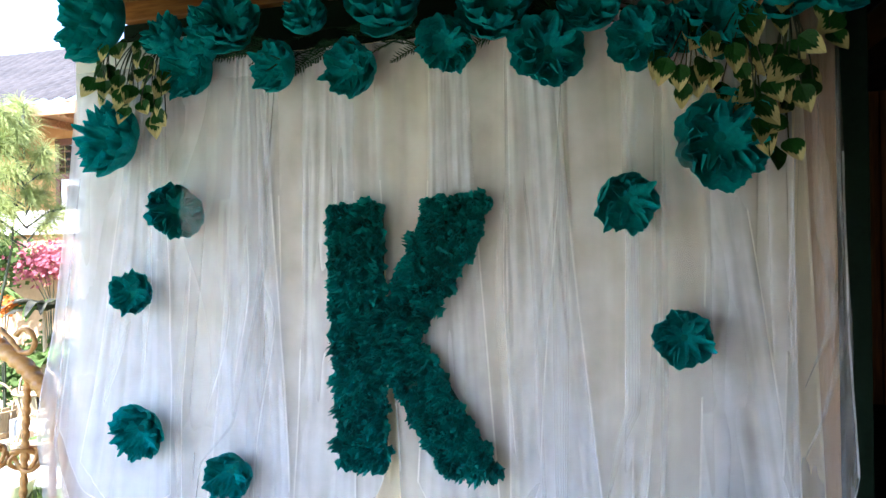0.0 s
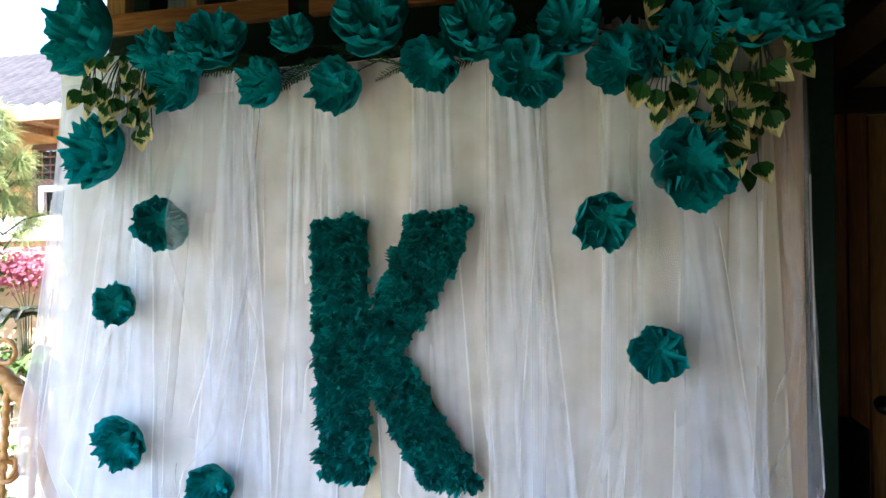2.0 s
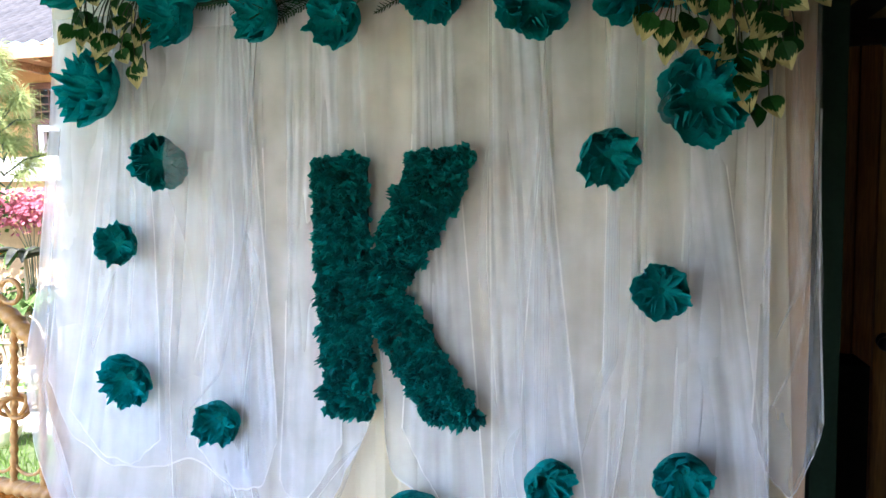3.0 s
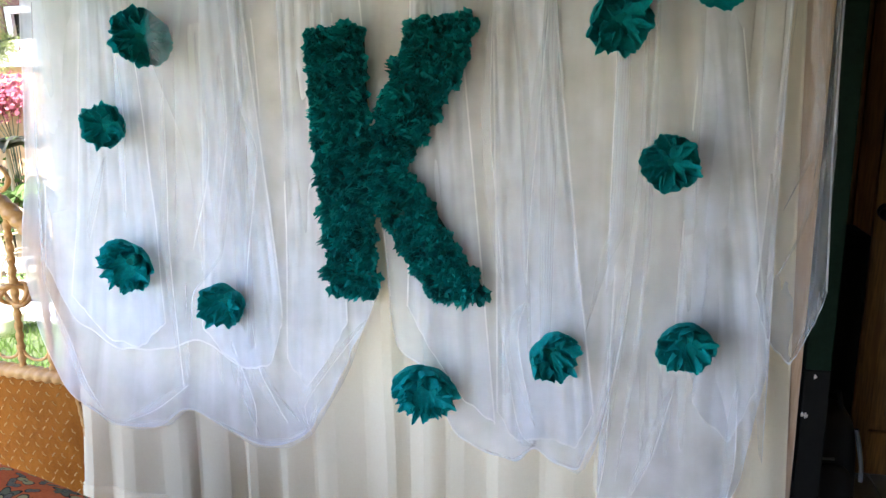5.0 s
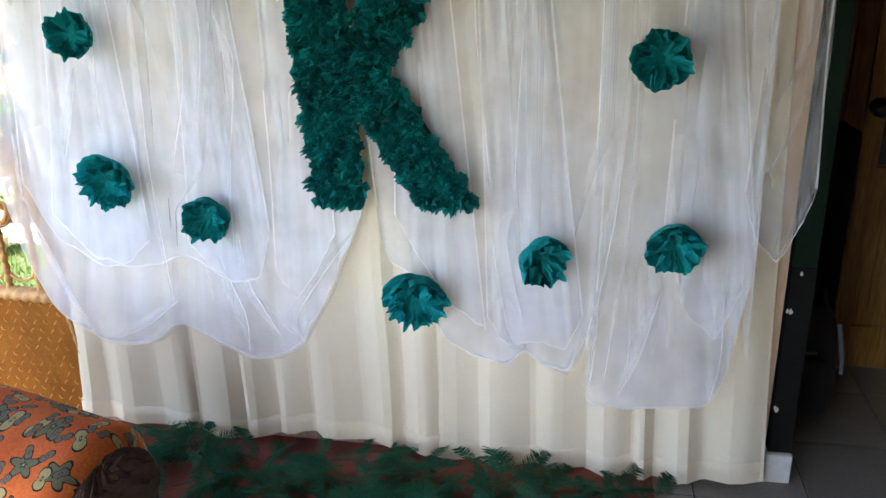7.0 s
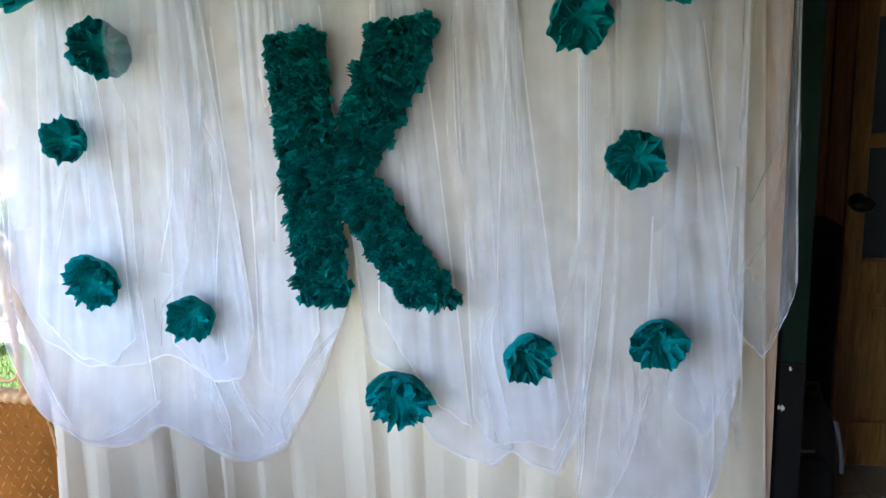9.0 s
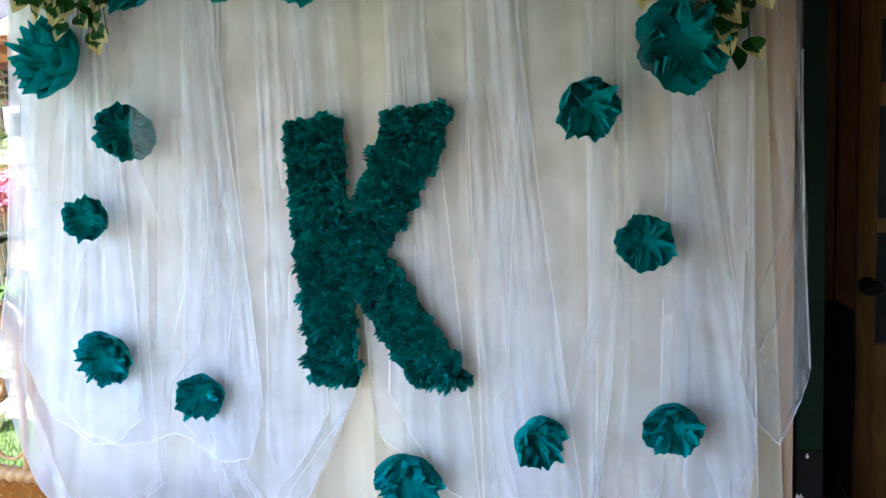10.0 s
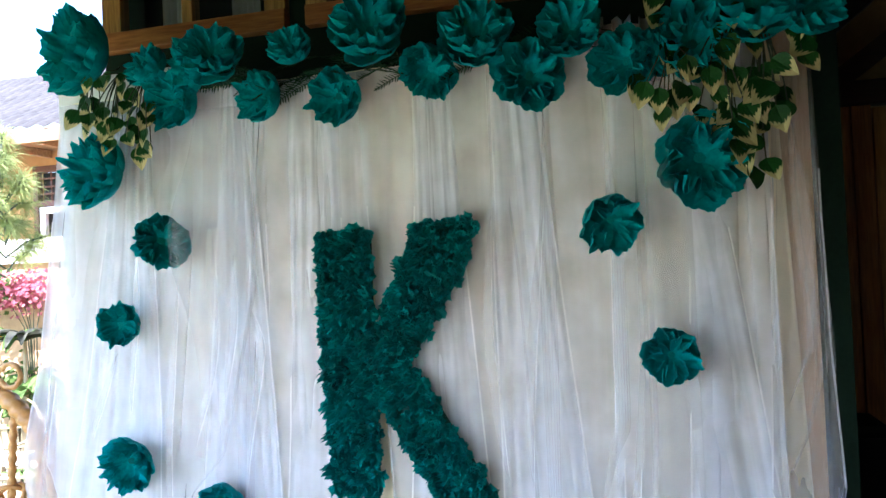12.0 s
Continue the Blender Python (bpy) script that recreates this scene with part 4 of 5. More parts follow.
FLOWERS_TOP = (
    ("r", -0.23, 2.31, 0.13, 0.1, -0.9, 0.35), ("c", -0.047, 2.165, 0.09, 0.0, -0.9, -0.45), ("r", 0.09, 2.25, 0.115, 0.2, -0.9, 0.3),
    ("r", 0.235, 2.125, 0.11, 0.15, -1.0, -0.1), ("p", 0.35, 2.235, 0.115, 0.0, -0.9, 0.2), ("r", 0.485, 2.135, 0.1, -0.3, -0.9, -0.1),
    ("p", 0.565, 2.145, 0.085, 0.3, -0.9, -0.1), ("r", 0.664, 2.165, 0.12, 0.1, -1.0, 0.1), ("r", 0.81, 2.24, 0.135, 0.0, -0.9, 0.4), ("p", 0.935, 2.215, 0.11, 0.4, -0.9, 0.2),
)
FLOWERS_FIELD = (
    ("r", 0.667, 1.855, 0.122, 0.05, -1.0, -0.25), ("c", -1.18, 1.96, 0.118, -0.25, -0.95, 0.1), ("c", -0.945, 1.726, 0.086, 0.6, -0.75, -0.1),
    ("d", -1.117, 1.465, 0.072, 0.4, -0.95, 0.0), ("c", -1.10, 1.02, 0.088, 0.25, -1.0, -0.2), ("d", -0.77, 0.905, 0.078, 0.2, -1.0, -0.15),
    ("d", 0.435, 1.706, 0.085, 0.2, -0.95, -0.3), ("p", 0.57, 1.35, 0.092, 0.0, -1.0, 0.0), ("p", 0.63, 0.852, 0.096, 0.0, -0.95, -0.25),
    ("c", -0.115, 0.66, 0.1, 0.25, -0.9, -0.4), ("d", 0.271, 0.80, 0.08, 0.5, -0.85, -0.2),
)
rng = random.Random(77)
used = set()
for n, (kind, x, z, rad, ax, ay, az) in enumerate(FLOWERS + FLOWERS_TOP + FLOWERS_FIELD):
    aim = Vector((ax, ay, az)).normalized()
    rad *= (0.9 if n < 18 else 0.97) * {"c": 0.97, "d": 0.97, "r": 0.93, "p": 0.84}[kind]
    centre = Vector((x, -0.078 - 0.15 * rad, z)) - aim * rad * 0.4
    m = Matrix.Translation(centre) @ aim.to_track_quat("Z", "Y").to_matrix().to_4x4() @ pose(0, 0, 0, 0, 0, rng.uniform(0, 360)) @ Matrix.Diagonal((rad, rad, rad, 1))
    if kind in used:
        copy_thing(KINDS[kind], m)
    else:
        used.add(kind)
        KINDS[kind + "_home"] = m
for kind in "cdrp":
    KINDS[kind].matrix_basis = KINDS[kind + "_home"]


# variegated ivy
def ivy_leaf(seed, cream):
    """A pointed leaf along -z from its stalk, 1 long: a toothed green heart with a cream margin beyond it."""
    rng = random.Random(seed)
    bm = bmesh.new()
    cols = 12

    def half(t):
        return 0.36 * math.sin(math.pi * t ** 0.62) ** 0.9 if 0 < t < 1 else 0.0

    rows = []
    for c in range(cols + 1):
        s = c / cols * 2 - 1
        green = (0.44 + 0.24 * (1 - abs(s)) + (0.07 if c % 2 else -0.07) + rng.uniform(-0.02, 0.02)) if cream else 0.97
        col = []
        for t in (0.0, green * 0.25, green * 0.55, green * 0.8, green, green + (1 - green) * 0.4, green + (1 - green) * 0.75, 1.0):
            w = s * half(t)
            col.append(bm.verts.new((w, -0.2 * t * t - 0.3 * abs(w) + 0.02 * math.sin(9 * t + seed), -t)))
        rows.append(col)
    for a, b in zip(rows, rows[1:]):
        for k in range(7):
            f = bm.faces.new((a[k], a[k + 1], b[k + 1], b[k]))
            f.material_index = 1 if cream and k > 3 else 0
    bmesh.ops.remove_doubles(bm, verts=bm.verts, dist=1e-5)
    return finish("leaf", bm, (LEAF_GREEN, LEAF_CREAM))


IVY = [ivy_leaf(s, s % 7 != 3) for s in range(8)]


def ivy_spray(roots, spots, size, seed, label):
    rng = random.Random(seed)
    root = thing("ivy_spray", label, "ivy", group="ivy sprays")
    for x, z in list(spots) + [(x + rng.uniform(-0.035, 0.035), z + rng.uniform(0.0, 0.05)) for x, z in spots]:
        rx, rz = min(roots, key=lambda r: (r[0] - x) ** 2 + 0.2 * (r[1] - z) ** 2)
        s = size * rng.uniform(0.85, 1.15)
        y = -0.09 - rng.uniform(0.0, 0.06)
        top = Vector((x, y, z + 0.38 * s))
        bend = Vector((rx * 0.4 + x * 0.6 + rng.uniform(-0.02, 0.02), y + 0.01, (rz + top.z) / 2))
        start = Vector((rx, -0.06, max(rz, top.z + 0.02)))
        pts = [(start * (1 - t) ** 2 + bend * 2 * t * (1 - t) + top * t * t) for t in (0, 0.2, 0.4, 0.6, 0.8, 1)]
        part("stem", add_tube(bmesh.new(), pts, 0.0018, 5), STEM, root)
        m = Matrix.Translation(top) @ pose(0, 0, 0, rng.uniform(-25, 15), rng.uniform(-50, 50), rng.uniform(-30, 30)) @ Matrix.Diagonal((s, s, s, 1))
        piece("leaf", rng.choice(IVY), root, m)
    return root


RIGHT_IVY = ((0.57, 2.22), (0.73, 2.17), (0.80, 2.13), (0.94, 2.13), (0.91, 2.07), (0.81, 2.05), (0.76, 2.04), (0.81, 2.02), (0.85, 1.99), (0.71, 2.01), (0.61, 2.01), (0.55, 2.01), (0.58, 1.97), (0.87, 1.95), (0.84, 1.94),
             (0.77, 1.96), (0.80, 1.97), (0.74, 1.91), (0.67, 1.97), (0.81, 1.87), (0.79, 1.80), (0.64, 2.09), (0.69, 2.07), (0.54, 2.03), (0.78, 1.92), (0.76, 1.85), (0.72, 2.11), (0.62, 2.12))
LEFT_IVY = ((-1.21, 2.13), (-1.15, 2.15), (-1.17, 2.18), (-1.11, 2.22), (-1.04, 2.21), (-1.03, 2.15), (-1.10, 2.13), (-0.96, 2.11), (-1.14, 2.10), (-1.08, 2.08), (-1.03, 2.10), (-1.19, 2.10), (-1.08, 2.03), (-1.02, 2.04), (-0.95, 2.05), (-0.98, 2.00), (-1.10, 2.06), (-1.16, 2.24), (-1.01, 2.00))
ivy_spray(((0.60, 2.2), (0.72, 2.2), (0.83, 2.2), (0.92, 2.2)), RIGHT_IVY, 0.078, 5, "trailing variegated ivy with green leaves and cream margins")
ivy_spray(((-1.2, 2.28), (-1.1, 2.28), (-1.0, 2.27)), LEFT_IVY, 0.07, 6, "small trailing variegated ivy spray under the paper flowers")


# ferns
def frond_mesh(seed, leaflets, material, wide=0.17):
    """A fern frond along +x, 1 long, with narrow leaflets in two rows."""
    rng = random.Random(seed)
    bm = bmesh.new()
    add_tube(bm, [(t, 0, -0.25 * t * t) for t in (0, 0.25, 0.5, 0.75, 1)], 0.008, 4)
    for i in range(leaflets):
        t = 0.08 + 0.92 * i / leaflets
        ln = wide * math.sin(math.pi * (0.12 + 0.85 * t)) ** 0.7 * rng.uniform(0.85, 1.1)
        for side in (-1, 1):
            o = Vector((t, 0, -0.25 * t * t))
            d = Vector((0.55 + rng.uniform(-0.1, 0.1), side, rng.uniform(-0.3, 0.15))).normalized() * ln
            w = Vector((0.009, -side * 0.003, 0))
            bm.faces.new([bm.verts.new(p) for p in (o - w, o + d * 0.5 - w * 1.1, o + d, o + d * 0.5 + w * 1.1, o + w)])
    return finish("frond", bm, material)


def fern_row(name, label, meshes, spots, seed, size, group=""):
    rng = random.Random(seed)
    root = thing(name, label, "fern garland")
    for x, y, z, yaw, pitch in spots:
        s = size * rng.uniform(0.75, 1.2)
        piece("frond", rng.choice(meshes), root, pose(x, y, z, rng.uniform(-35, 35), pitch, yaw) @ Matrix.Diagonal((s, s, s, 1)))
    return root


rng = random.Random(8)
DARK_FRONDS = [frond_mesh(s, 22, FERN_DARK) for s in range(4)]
FRONDS = [frond_mesh(20 + s, 26, FERN, 0.2) for s in range(5)]
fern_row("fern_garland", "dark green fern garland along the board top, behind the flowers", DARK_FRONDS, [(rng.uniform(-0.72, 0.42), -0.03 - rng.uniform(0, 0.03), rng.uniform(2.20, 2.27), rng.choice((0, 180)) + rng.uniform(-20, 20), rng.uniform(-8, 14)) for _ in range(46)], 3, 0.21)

tagged(part("rug", box((-1.4, -0.75, 0.0), (0.62, 0.04, 0.012), 0.004), RED_RUG), "worn red-brown rug spread under the curtain", "rug")
fern_row("floor_fern", "dark green fern fronds laid along the floor under the curtain", FRONDS, [(rng.uniform(-1.28, 0.7), -0.11 - rng.uniform(0, 0.3), 0.035 + rng.uniform(0, 0.06), rng.uniform(0, 360), rng.uniform(-16, 8)) for _ in range(295)], 4, 0.19)


# sofa with a rolled floral arm
def rolled_arm(x0, x1, yc, zc, ry, rz, flat):
    bm = bmesh.new()
    uv = bm.loops.layers.uv.new("UVMap")
    na, nx = 40, 40
    rows, coords = [], {}
    for i in range(nx + 1):
        t = i / nx
        x = x0 + (x1 - x0) * t
        close = 1.0
        if x > x1 - 0.09:
            close = max(0.0, 1 - ((x - (x1 - 0.09)) / 0.09) ** 2.6) ** 0.5
        row = []
        for k in range(na + 1):
            th = math.pi * (-0.42 + 1.84 * k / na)
            c, s = math.cos(th), math.sin(th)
            y = yc - 0.22 * max(-0.4, x + 1.0) + ry * math.copysign(abs(c) ** 0.85, c) * (0.35 + 0.65 * close)
            z = zc + rz * math.copysign(abs(s) ** 0.9, s) * (0.35 + 0.65 * close) - 0.05 * (1 - close) - flat * t * t
            z += 0.006 * noise.noise((x * 6, k * 0.25, 2.0))
            v = bm.verts.new((x, y, z))
            coords[v] = (x, ry * (th + 1.4))
            row.append(v)
        rows.append(row)
    grid_faces(bm, rows)
    for f in bm.faces:
        for l in f.loops:
            l[uv].uv = coords[l.vert]
    bm.faces.new(rows[-1])
    return bm


sofa = thing("sofa", "orange sofa with a rolled arm in woven flower cloth", "sofa", at=(0, 0, 0))
part("arm", rolled_arm(-1.75, -0.60, -0.82, 0.53, 0.19, 0.145, 0.03), CLOTH, sofa, "orange cloth with grey flowers and cream leaves", smooth=True)
part("arm_side", box((-1.75, -1.08, 0.06), (-0.64, -0.88, 0.50), 0.03), CLOTH_DARK, sofa, "dark fringed cloth under the arm")
bm = bmesh.new()
bmesh.ops.create_uvsphere(bm, u_segments=40, v_segments=20, radius=1.0)
rng = random.Random(6)
for v in bm.verts:
    k = 1 + rng.uniform(-0.05, 0.05)
    v.co = Vector((-0.615 + 0.05 * v.co.x * k, -0.905 + 0.155 * v.co.y * k, 0.49 + 0.125 * v.co.z * k))
part("arm_end", bm, CLOTH_DARK, sofa, "dark brown fringed end of the arm")
part("seat", box((-1.62, -1.9, 0.12), (-0.95, -1.05, 0.34), 0.05), CLOTH, sofa)
for x, y in ((-1.68, -1.85), (-1.0, -1.85), (-1.68, -0.88), (-0.68, -0.88)):
    part("leg", add_tube(bmesh.new(), line((x, y, 0.0), (x, y, 0.14), 3), 0.025, 10), DARK_WOOD, sofa)

# rattan bench
bench = thing("rattan_bench", "golden twisted rattan bench with a woven panel and ringed spindles", "bench")
BY = 0.02


def rope(name, pts, radius, label="", n=60, ridge=0.16):
    return part(name, add_tube(bmesh.new(), even(pts, n), radius, 12, 150.0, 2, ridge), RATTAN, bench, label, smooth=True)


rope("top_rim", [(-2.45, BY, 1.12), (-2.3, BY, 1.27), (-2.1, BY, 1.34), (-1.93, BY, 1.33), (-1.78, BY, 1.265), (-1.66, BY, 1.19), (-1.575, BY, 1.11), (-1.50, BY, 0.99), (-1.475, BY, 0.84), (-1.47, BY, 0.70), (-1.485, BY, 0.56)], 0.030, "thick braided rim", 220, 0.1)
rope("rail", [(-2.48, BY, 0.565), (-2.1, BY, 0.568), (-1.8, BY, 0.562), (-1.485, BY, 0.545)], 0.027, "braided rail", 160, 0.12)
rope("side_rail", [(-1.49, BY, 0.55), (-1.475, BY, 0.42), (-1.462, BY, 0.28), (-1.458, BY, 0.15), (-1.458, BY, 0.0)], 0.009, n=90)
rope("side_rail", [(-2.48, BY, 0.56), (-2.49, BY, 0.3), (-2.49, BY, 0.0)], 0.016, n=60)
for x0, x1, zt in ((-1.655, -1.70, 1.17), (-1.545, -1.565, 1.05), (-1.80, -1.84, 1.25), (-1.95, -1.99, 1.31), (-2.1, -2.14, 1.32)):
    rope("spindle", [(x0, BY, zt), ((x0 + x1) / 2, BY, (zt + 0.57) / 2), (x1, BY, 0.57)], 0.0125, n=80, ridge=0.22)
for x, z, r in ((-1.677, 0.86, 0.042), (-1.825, 0.86, 0.042), (-1.975, 0.86, 0.042)):
    for tilt in (-28, 28):
        pts = [Matrix.Translation((x, BY, z)) @ pose(0, 0, 0, 0, tilt, 20) @ Vector((r * 1.2 * math.cos(a), 0.018 * math.sin(2 * a), r * 0.8 * math.sin(a))) for a in [2 * math.pi * k / 24 for k in range(24)]]
        part("knot", add_tube(bmesh.new(), pts, 0.008, 8, closed=True), RATTAN, bench, smooth=True)
for x in (-1.63, -1.76, -1.90, -2.05):
    pts = [(x - 0.062 * math.cos(a), BY, 0.665 - 0.055 * math.sin(a)) for a in [math.pi * k / 16 for k in range(17)]]
    part("scroll", add_tube(bmesh.new(), pts, 0.006, 8), RATTAN, bench, smooth=True)
pts = [(-1.93 + 0.19 * t, BY, 1.47 - 0.17 * t ** 0.8) for t in [k / 14 for k in range(15)]]
pts += [(-1.665 + 0.045 * math.cos(a), BY, 1.285 + 0.042 * math.sin(a)) for a in [math.pi * 1.15 + math.pi * 1.7 * k / 24 for k in range(25)]]
part("crest_scroll", add_tube(bmesh.new(), even(pts, 70), 0.009, 10, 120.0, 2, 0.15), RATTAN, bench, smooth=True)
bm = bmesh.new()
rows = []
for j in range(60):
    z = 0.545 - 0.50 * j / 59
    xr = -1.485 + 0.027 * min(1, (0.545 - z) / 0.3)
    rows.append([bm.verts.new((-2.48 + (xr - 0.012 + 2.48) * k / 120, BY + 0.0015 * math.sin(k * math.pi / 2 + (j // 2) * math.pi) * math.cos(j * math.pi / 2), z)) for k in range(121)])
grid_faces(bm, rows)
part("woven_panel", bm, REED, bench, "tight brown reed weave", smooth=True)
# raised pale dashes put the weave's highlights into colour and shape
bm = bmesh.new()
rng = random.Random(5)
for j in range(13):
    for k in range(22):
        x, z = -2.46 + 0.044 * k + 0.022 * (j % 2), 0.515 - 0.036 * j
        if x > -1.50:
            continue
        s = 0.008 if (j + k) % 2 else -0.008
        add_tube(bm, [(x - 0.007, BY - 0.009, z - s), (x, BY - 0.013, z), (x + 0.007, BY - 0.009, z + s)], 0.0022, 4)
tagged(part("weave_glints", bm, REED_GLINT, bench, "small pale slanting dashes painting the highlights of the weave"), kind="stuff")

# black cabinet and bag by the door
cab = thing("cabinet", "narrow black cabinet standing beside the door", "cabinet")
part("body", box((1.09, 0.585, 0.0), (1.268, 0.775, 1.02), 0.006), BLACK_PAINT, cab)
part("door", box((1.097, 0.573, 0.05), (1.261, 0.584, 0.98), 0.004), BLACK_PAINT, cab)
bag = thing("backpack", "black nylon backpack with grey trim leaning on the cabinet", "bag")
bm = bmesh.new()
bmesh.ops.create_uvsphere(bm, u_segments=28, v_segments=18, radius=1.0)
for v in bm.verts:
    n = v.co.copy()
    v.co = Vector([math.copysign(abs(c) ** 0.55, c) for c in n])
    v.co = Vector((1.155 + 0.095 * v.co.x * (1 - 0.15 * v.co.z), 0.47 + 0.085 * v.co.y, 0.235 + 0.225 * v.co.z))
    v.co.y += 0.012 * noise.noise(v.co * 9)
part("pack", bm, BLACK_CLOTH, bag, smooth=True)
bm = bmesh.new()
bmesh.ops.create_uvsphere(bm, u_segments=20, v_segments=12, radius=1.0)
for v in bm.verts:
    v.co = Vector([math.copysign(abs(c) ** 0.6, c) for c in v.co])
    v.co = Vector((1.155 + 0.072 * v.co.x, 0.382 + 0.028 * v.co.y, 0.16 + 0.12 * v.co.z))
part("pocket", bm, BLACK_CLOTH, bag, smooth=True)
part("trim_strip", add_tube(bmesh.new(), [(1.225, 0.385, 0.41), (1.24, 0.383, 0.34), (1.252, 0.383, 0.27), (1.255, 0.388, 0.22)], 0.007, 8), GREY_TRIM, bag)
part("trim_strip", add_tube(bmesh.new(), line((1.11, 0.372, 0.30), (1.165, 0.372, 0.303), 4), 0.005, 8), GREY_TRIM, bag)
part("trim_strip", add_tube(bmesh.new(), [(1.09, 0.372, 0.22), (1.10, 0.365, 0.19), (1.125, 0.362, 0.175)], 0.006, 8), GREY_TRIM, bag)
part("strap", add_tube(bmesh.new(), [(1.12, 0.44, 0.455), (1.14, 0.43, 0.52), (1.175, 0.43, 0.52), (1.19, 0.44, 0.455)], 0.008, 8), BLACK_CLOTH, bag)

# ---- garden ----
bm = bmesh.new()
rng = random.Random(21)
for _ in range(9000):
    y = rng.uniform(1.0, 3.6)
    x = -1.18 * y - 1.45 + rng.uniform(-1.6, 0.9)
    if (x + 3.8) ** 2 / 0.35 + (y - 2.3) ** 2 / 0.05 < 1:
        continue
    h, a = rng.uniform(0.03, 0.09), rng.uniform(0, 6.28)
    w = Vector((math.cos(a), math.sin(a), 0)) * 0.004
    t = Vector((rng.uniform(-0.04, 0.04), rng.uniform(-0.04, 0.04), h))
    o = Vector((x, y, -0.1))
    bm.faces.new([bm.verts.new(p) for p in (o - w, o + w, o + t * 0.6 + w * 0.6, o + t)])
tagged(part("grass", bm, GRASS), "short green lawn grass in sunlight", "grass", kind="stuff")
tagged(part("paving_slab", box((-4.4, 2.12, -0.1), (-3.2, 2.48, -0.07), 0.01), PAVING), "grey concrete paving slab set in the lawn", "paving", kind="structure")
tagged(part("garden_wall", box((-12.0, 3.75, -0.1), (-1.5, 3.9, 1.72), 0.01), GARDEN_WALL), "tan plastered garden wall behind the plants", "wall", kind="structure")
tagged(part("coping", box((-12.0, 3.70, 1.78), (-1.5, 3.95, 2.02), 0.02), WHITE), "white painted top course of the garden wall", "wall", kind="structure")
tagged(part("wall_gap_course", box((-12.0, 3.77, 1.72), (-1.5, 3.88, 1.78), 0.0), GARDEN_WALL), "tan course under the white wall top", "wall", kind="structure")
# random brown squiggles added for the lettering-like texture of the white band
bm = bmesh.new()
for _ in range(260):
    x, z = rng.uniform(-6.8, -4.4), rng.uniform(1.81, 1.99)
    pts, a = [Vector((x, 3.698, z))], rng.uniform(0, 6.28)
    for _ in range(3):
        a += rng.uniform(-1.2, 1.2)
        pts.append(pts[-1] + Vector((0.014 * math.cos(a), 0, 0.014 * math.sin(a))))
    add_tube(bm, pts, 0.0035, 4)
tagged(part("wall_squiggles", bm, BROWN_PAINT), "fine brown squiggles added over the white wall top", "creeper", kind="stuff")

house = thing("house", "orange plastered neighbour house with pale tiled roof and brown window", "house")
HY = 4.5
part("wall", box((-12.0, HY, -0.1), (-5.90, HY + 0.2, 3.25), 0.0), HOUSE_WALL, house)
part("wall", box((-5.90, HY, -0.1), (-4.9, HY + 0.2, 2.02), 0.0), HOUSE_WALL, house)
part("wall", box((-5.90, HY, 2.87), (-4.9, HY + 0.2, 3.25), 0.0), HOUSE_WALL, house)
part("wall", box((-4.9, HY, -0.1), (-2.0, HY + 0.2, 3.25), 0.0), HOUSE_WALL, house)
win = part("window", box((-5.9, HY - 0.02, 2.80), (-4.9, HY + 0.06, 2.87), 0.006), BROWN_PAINT, house, "brown barred window with a white inner frame")
part("frame", box((-5.9, HY - 0.02, 2.02), (-5.84, HY + 0.06, 2.8), 0.006), BROWN_PAINT, win)
part("frame", box((-4.96, HY - 0.02, 2.02), (-4.9, HY + 0.06, 2.8), 0.006), BROWN_PAINT, win)
part("transom", box((-5.84, HY - 0.02, 2.42), (-4.96, HY + 0.06, 2.48), 0.006), BROWN_PAINT, win)
for z in (2.55, 2.63, 2.72):
    part("bar", box((-5.84, HY, z), (-4.96, HY + 0.02, z + 0.018), 0.003), BROWN_PAINT, win)
for x in (-5.70, -5.52, -5.34, -5.16):
    part("bar", box((x, HY + 0.021, 2.481), (x + 0.018, HY + 0.035, 2.799), 0.003), BROWN_PAINT, win)
part("casement", box((-5.83, HY - 0.01, 2.34), (-4.97, HY + 0.04, 2.415), 0.006), WHITE, win, "white casement")
part("casement", box((-5.83, HY - 0.01, 2.02), (-5.755, HY + 0.04, 2.339), 0.006), WHITE, win, "white casement")
# opaque sheet, its dark colour painting the shaded interior behind the window
part("pane", box((-5.84, HY + 0.07, 2.02), (-4.96, HY + 0.076, 2.8), 0), ROOM_SHADE, win)
bm = bmesh.new()
rows = []
for j in range(41):
    v = j / 40
    row = []
    for i in range(321):
        x = -12.0 + 10.0 * i / 320
        lap = 0.03 * ((v * 14) % 1.0)
        row.append(bm.verts.new((x, 3.72 + 4.4 * v, 3.10 + 2.0 * v + 0.035 * abs(math.sin(x * math.pi / 0.2)) + lap)))
    rows.append(row)
grid_faces(bm, rows)
roof = part("roof", bm, ROOF_TILE, house, "sunlit pale clay tiles in wavy courses")
part("fascia", box((-12.0, 3.74, 2.97), (-2.0, 3.78, 3.10), 0.004), EAVE, house)
part("soffit", box((-12.0, 3.79, 3.03), (-2.0, 4.49, 3.05), 0), EAVE, house)
for k in range(12):
    part("rafter", box((-9.0 + 0.55 * k, 3.79, 2.95), (-8.93 + 0.55 * k, 4.49, 3.029), 0.004), EAVE, house)
a, b = Vector((-6.45, 4.47, 2.70)), Vector((-5.55, 3.9, 3.02))
part("eave_brace", add_tube(bmesh.new(), line(a, b, 4), 0.045, 6), EAVE, house)


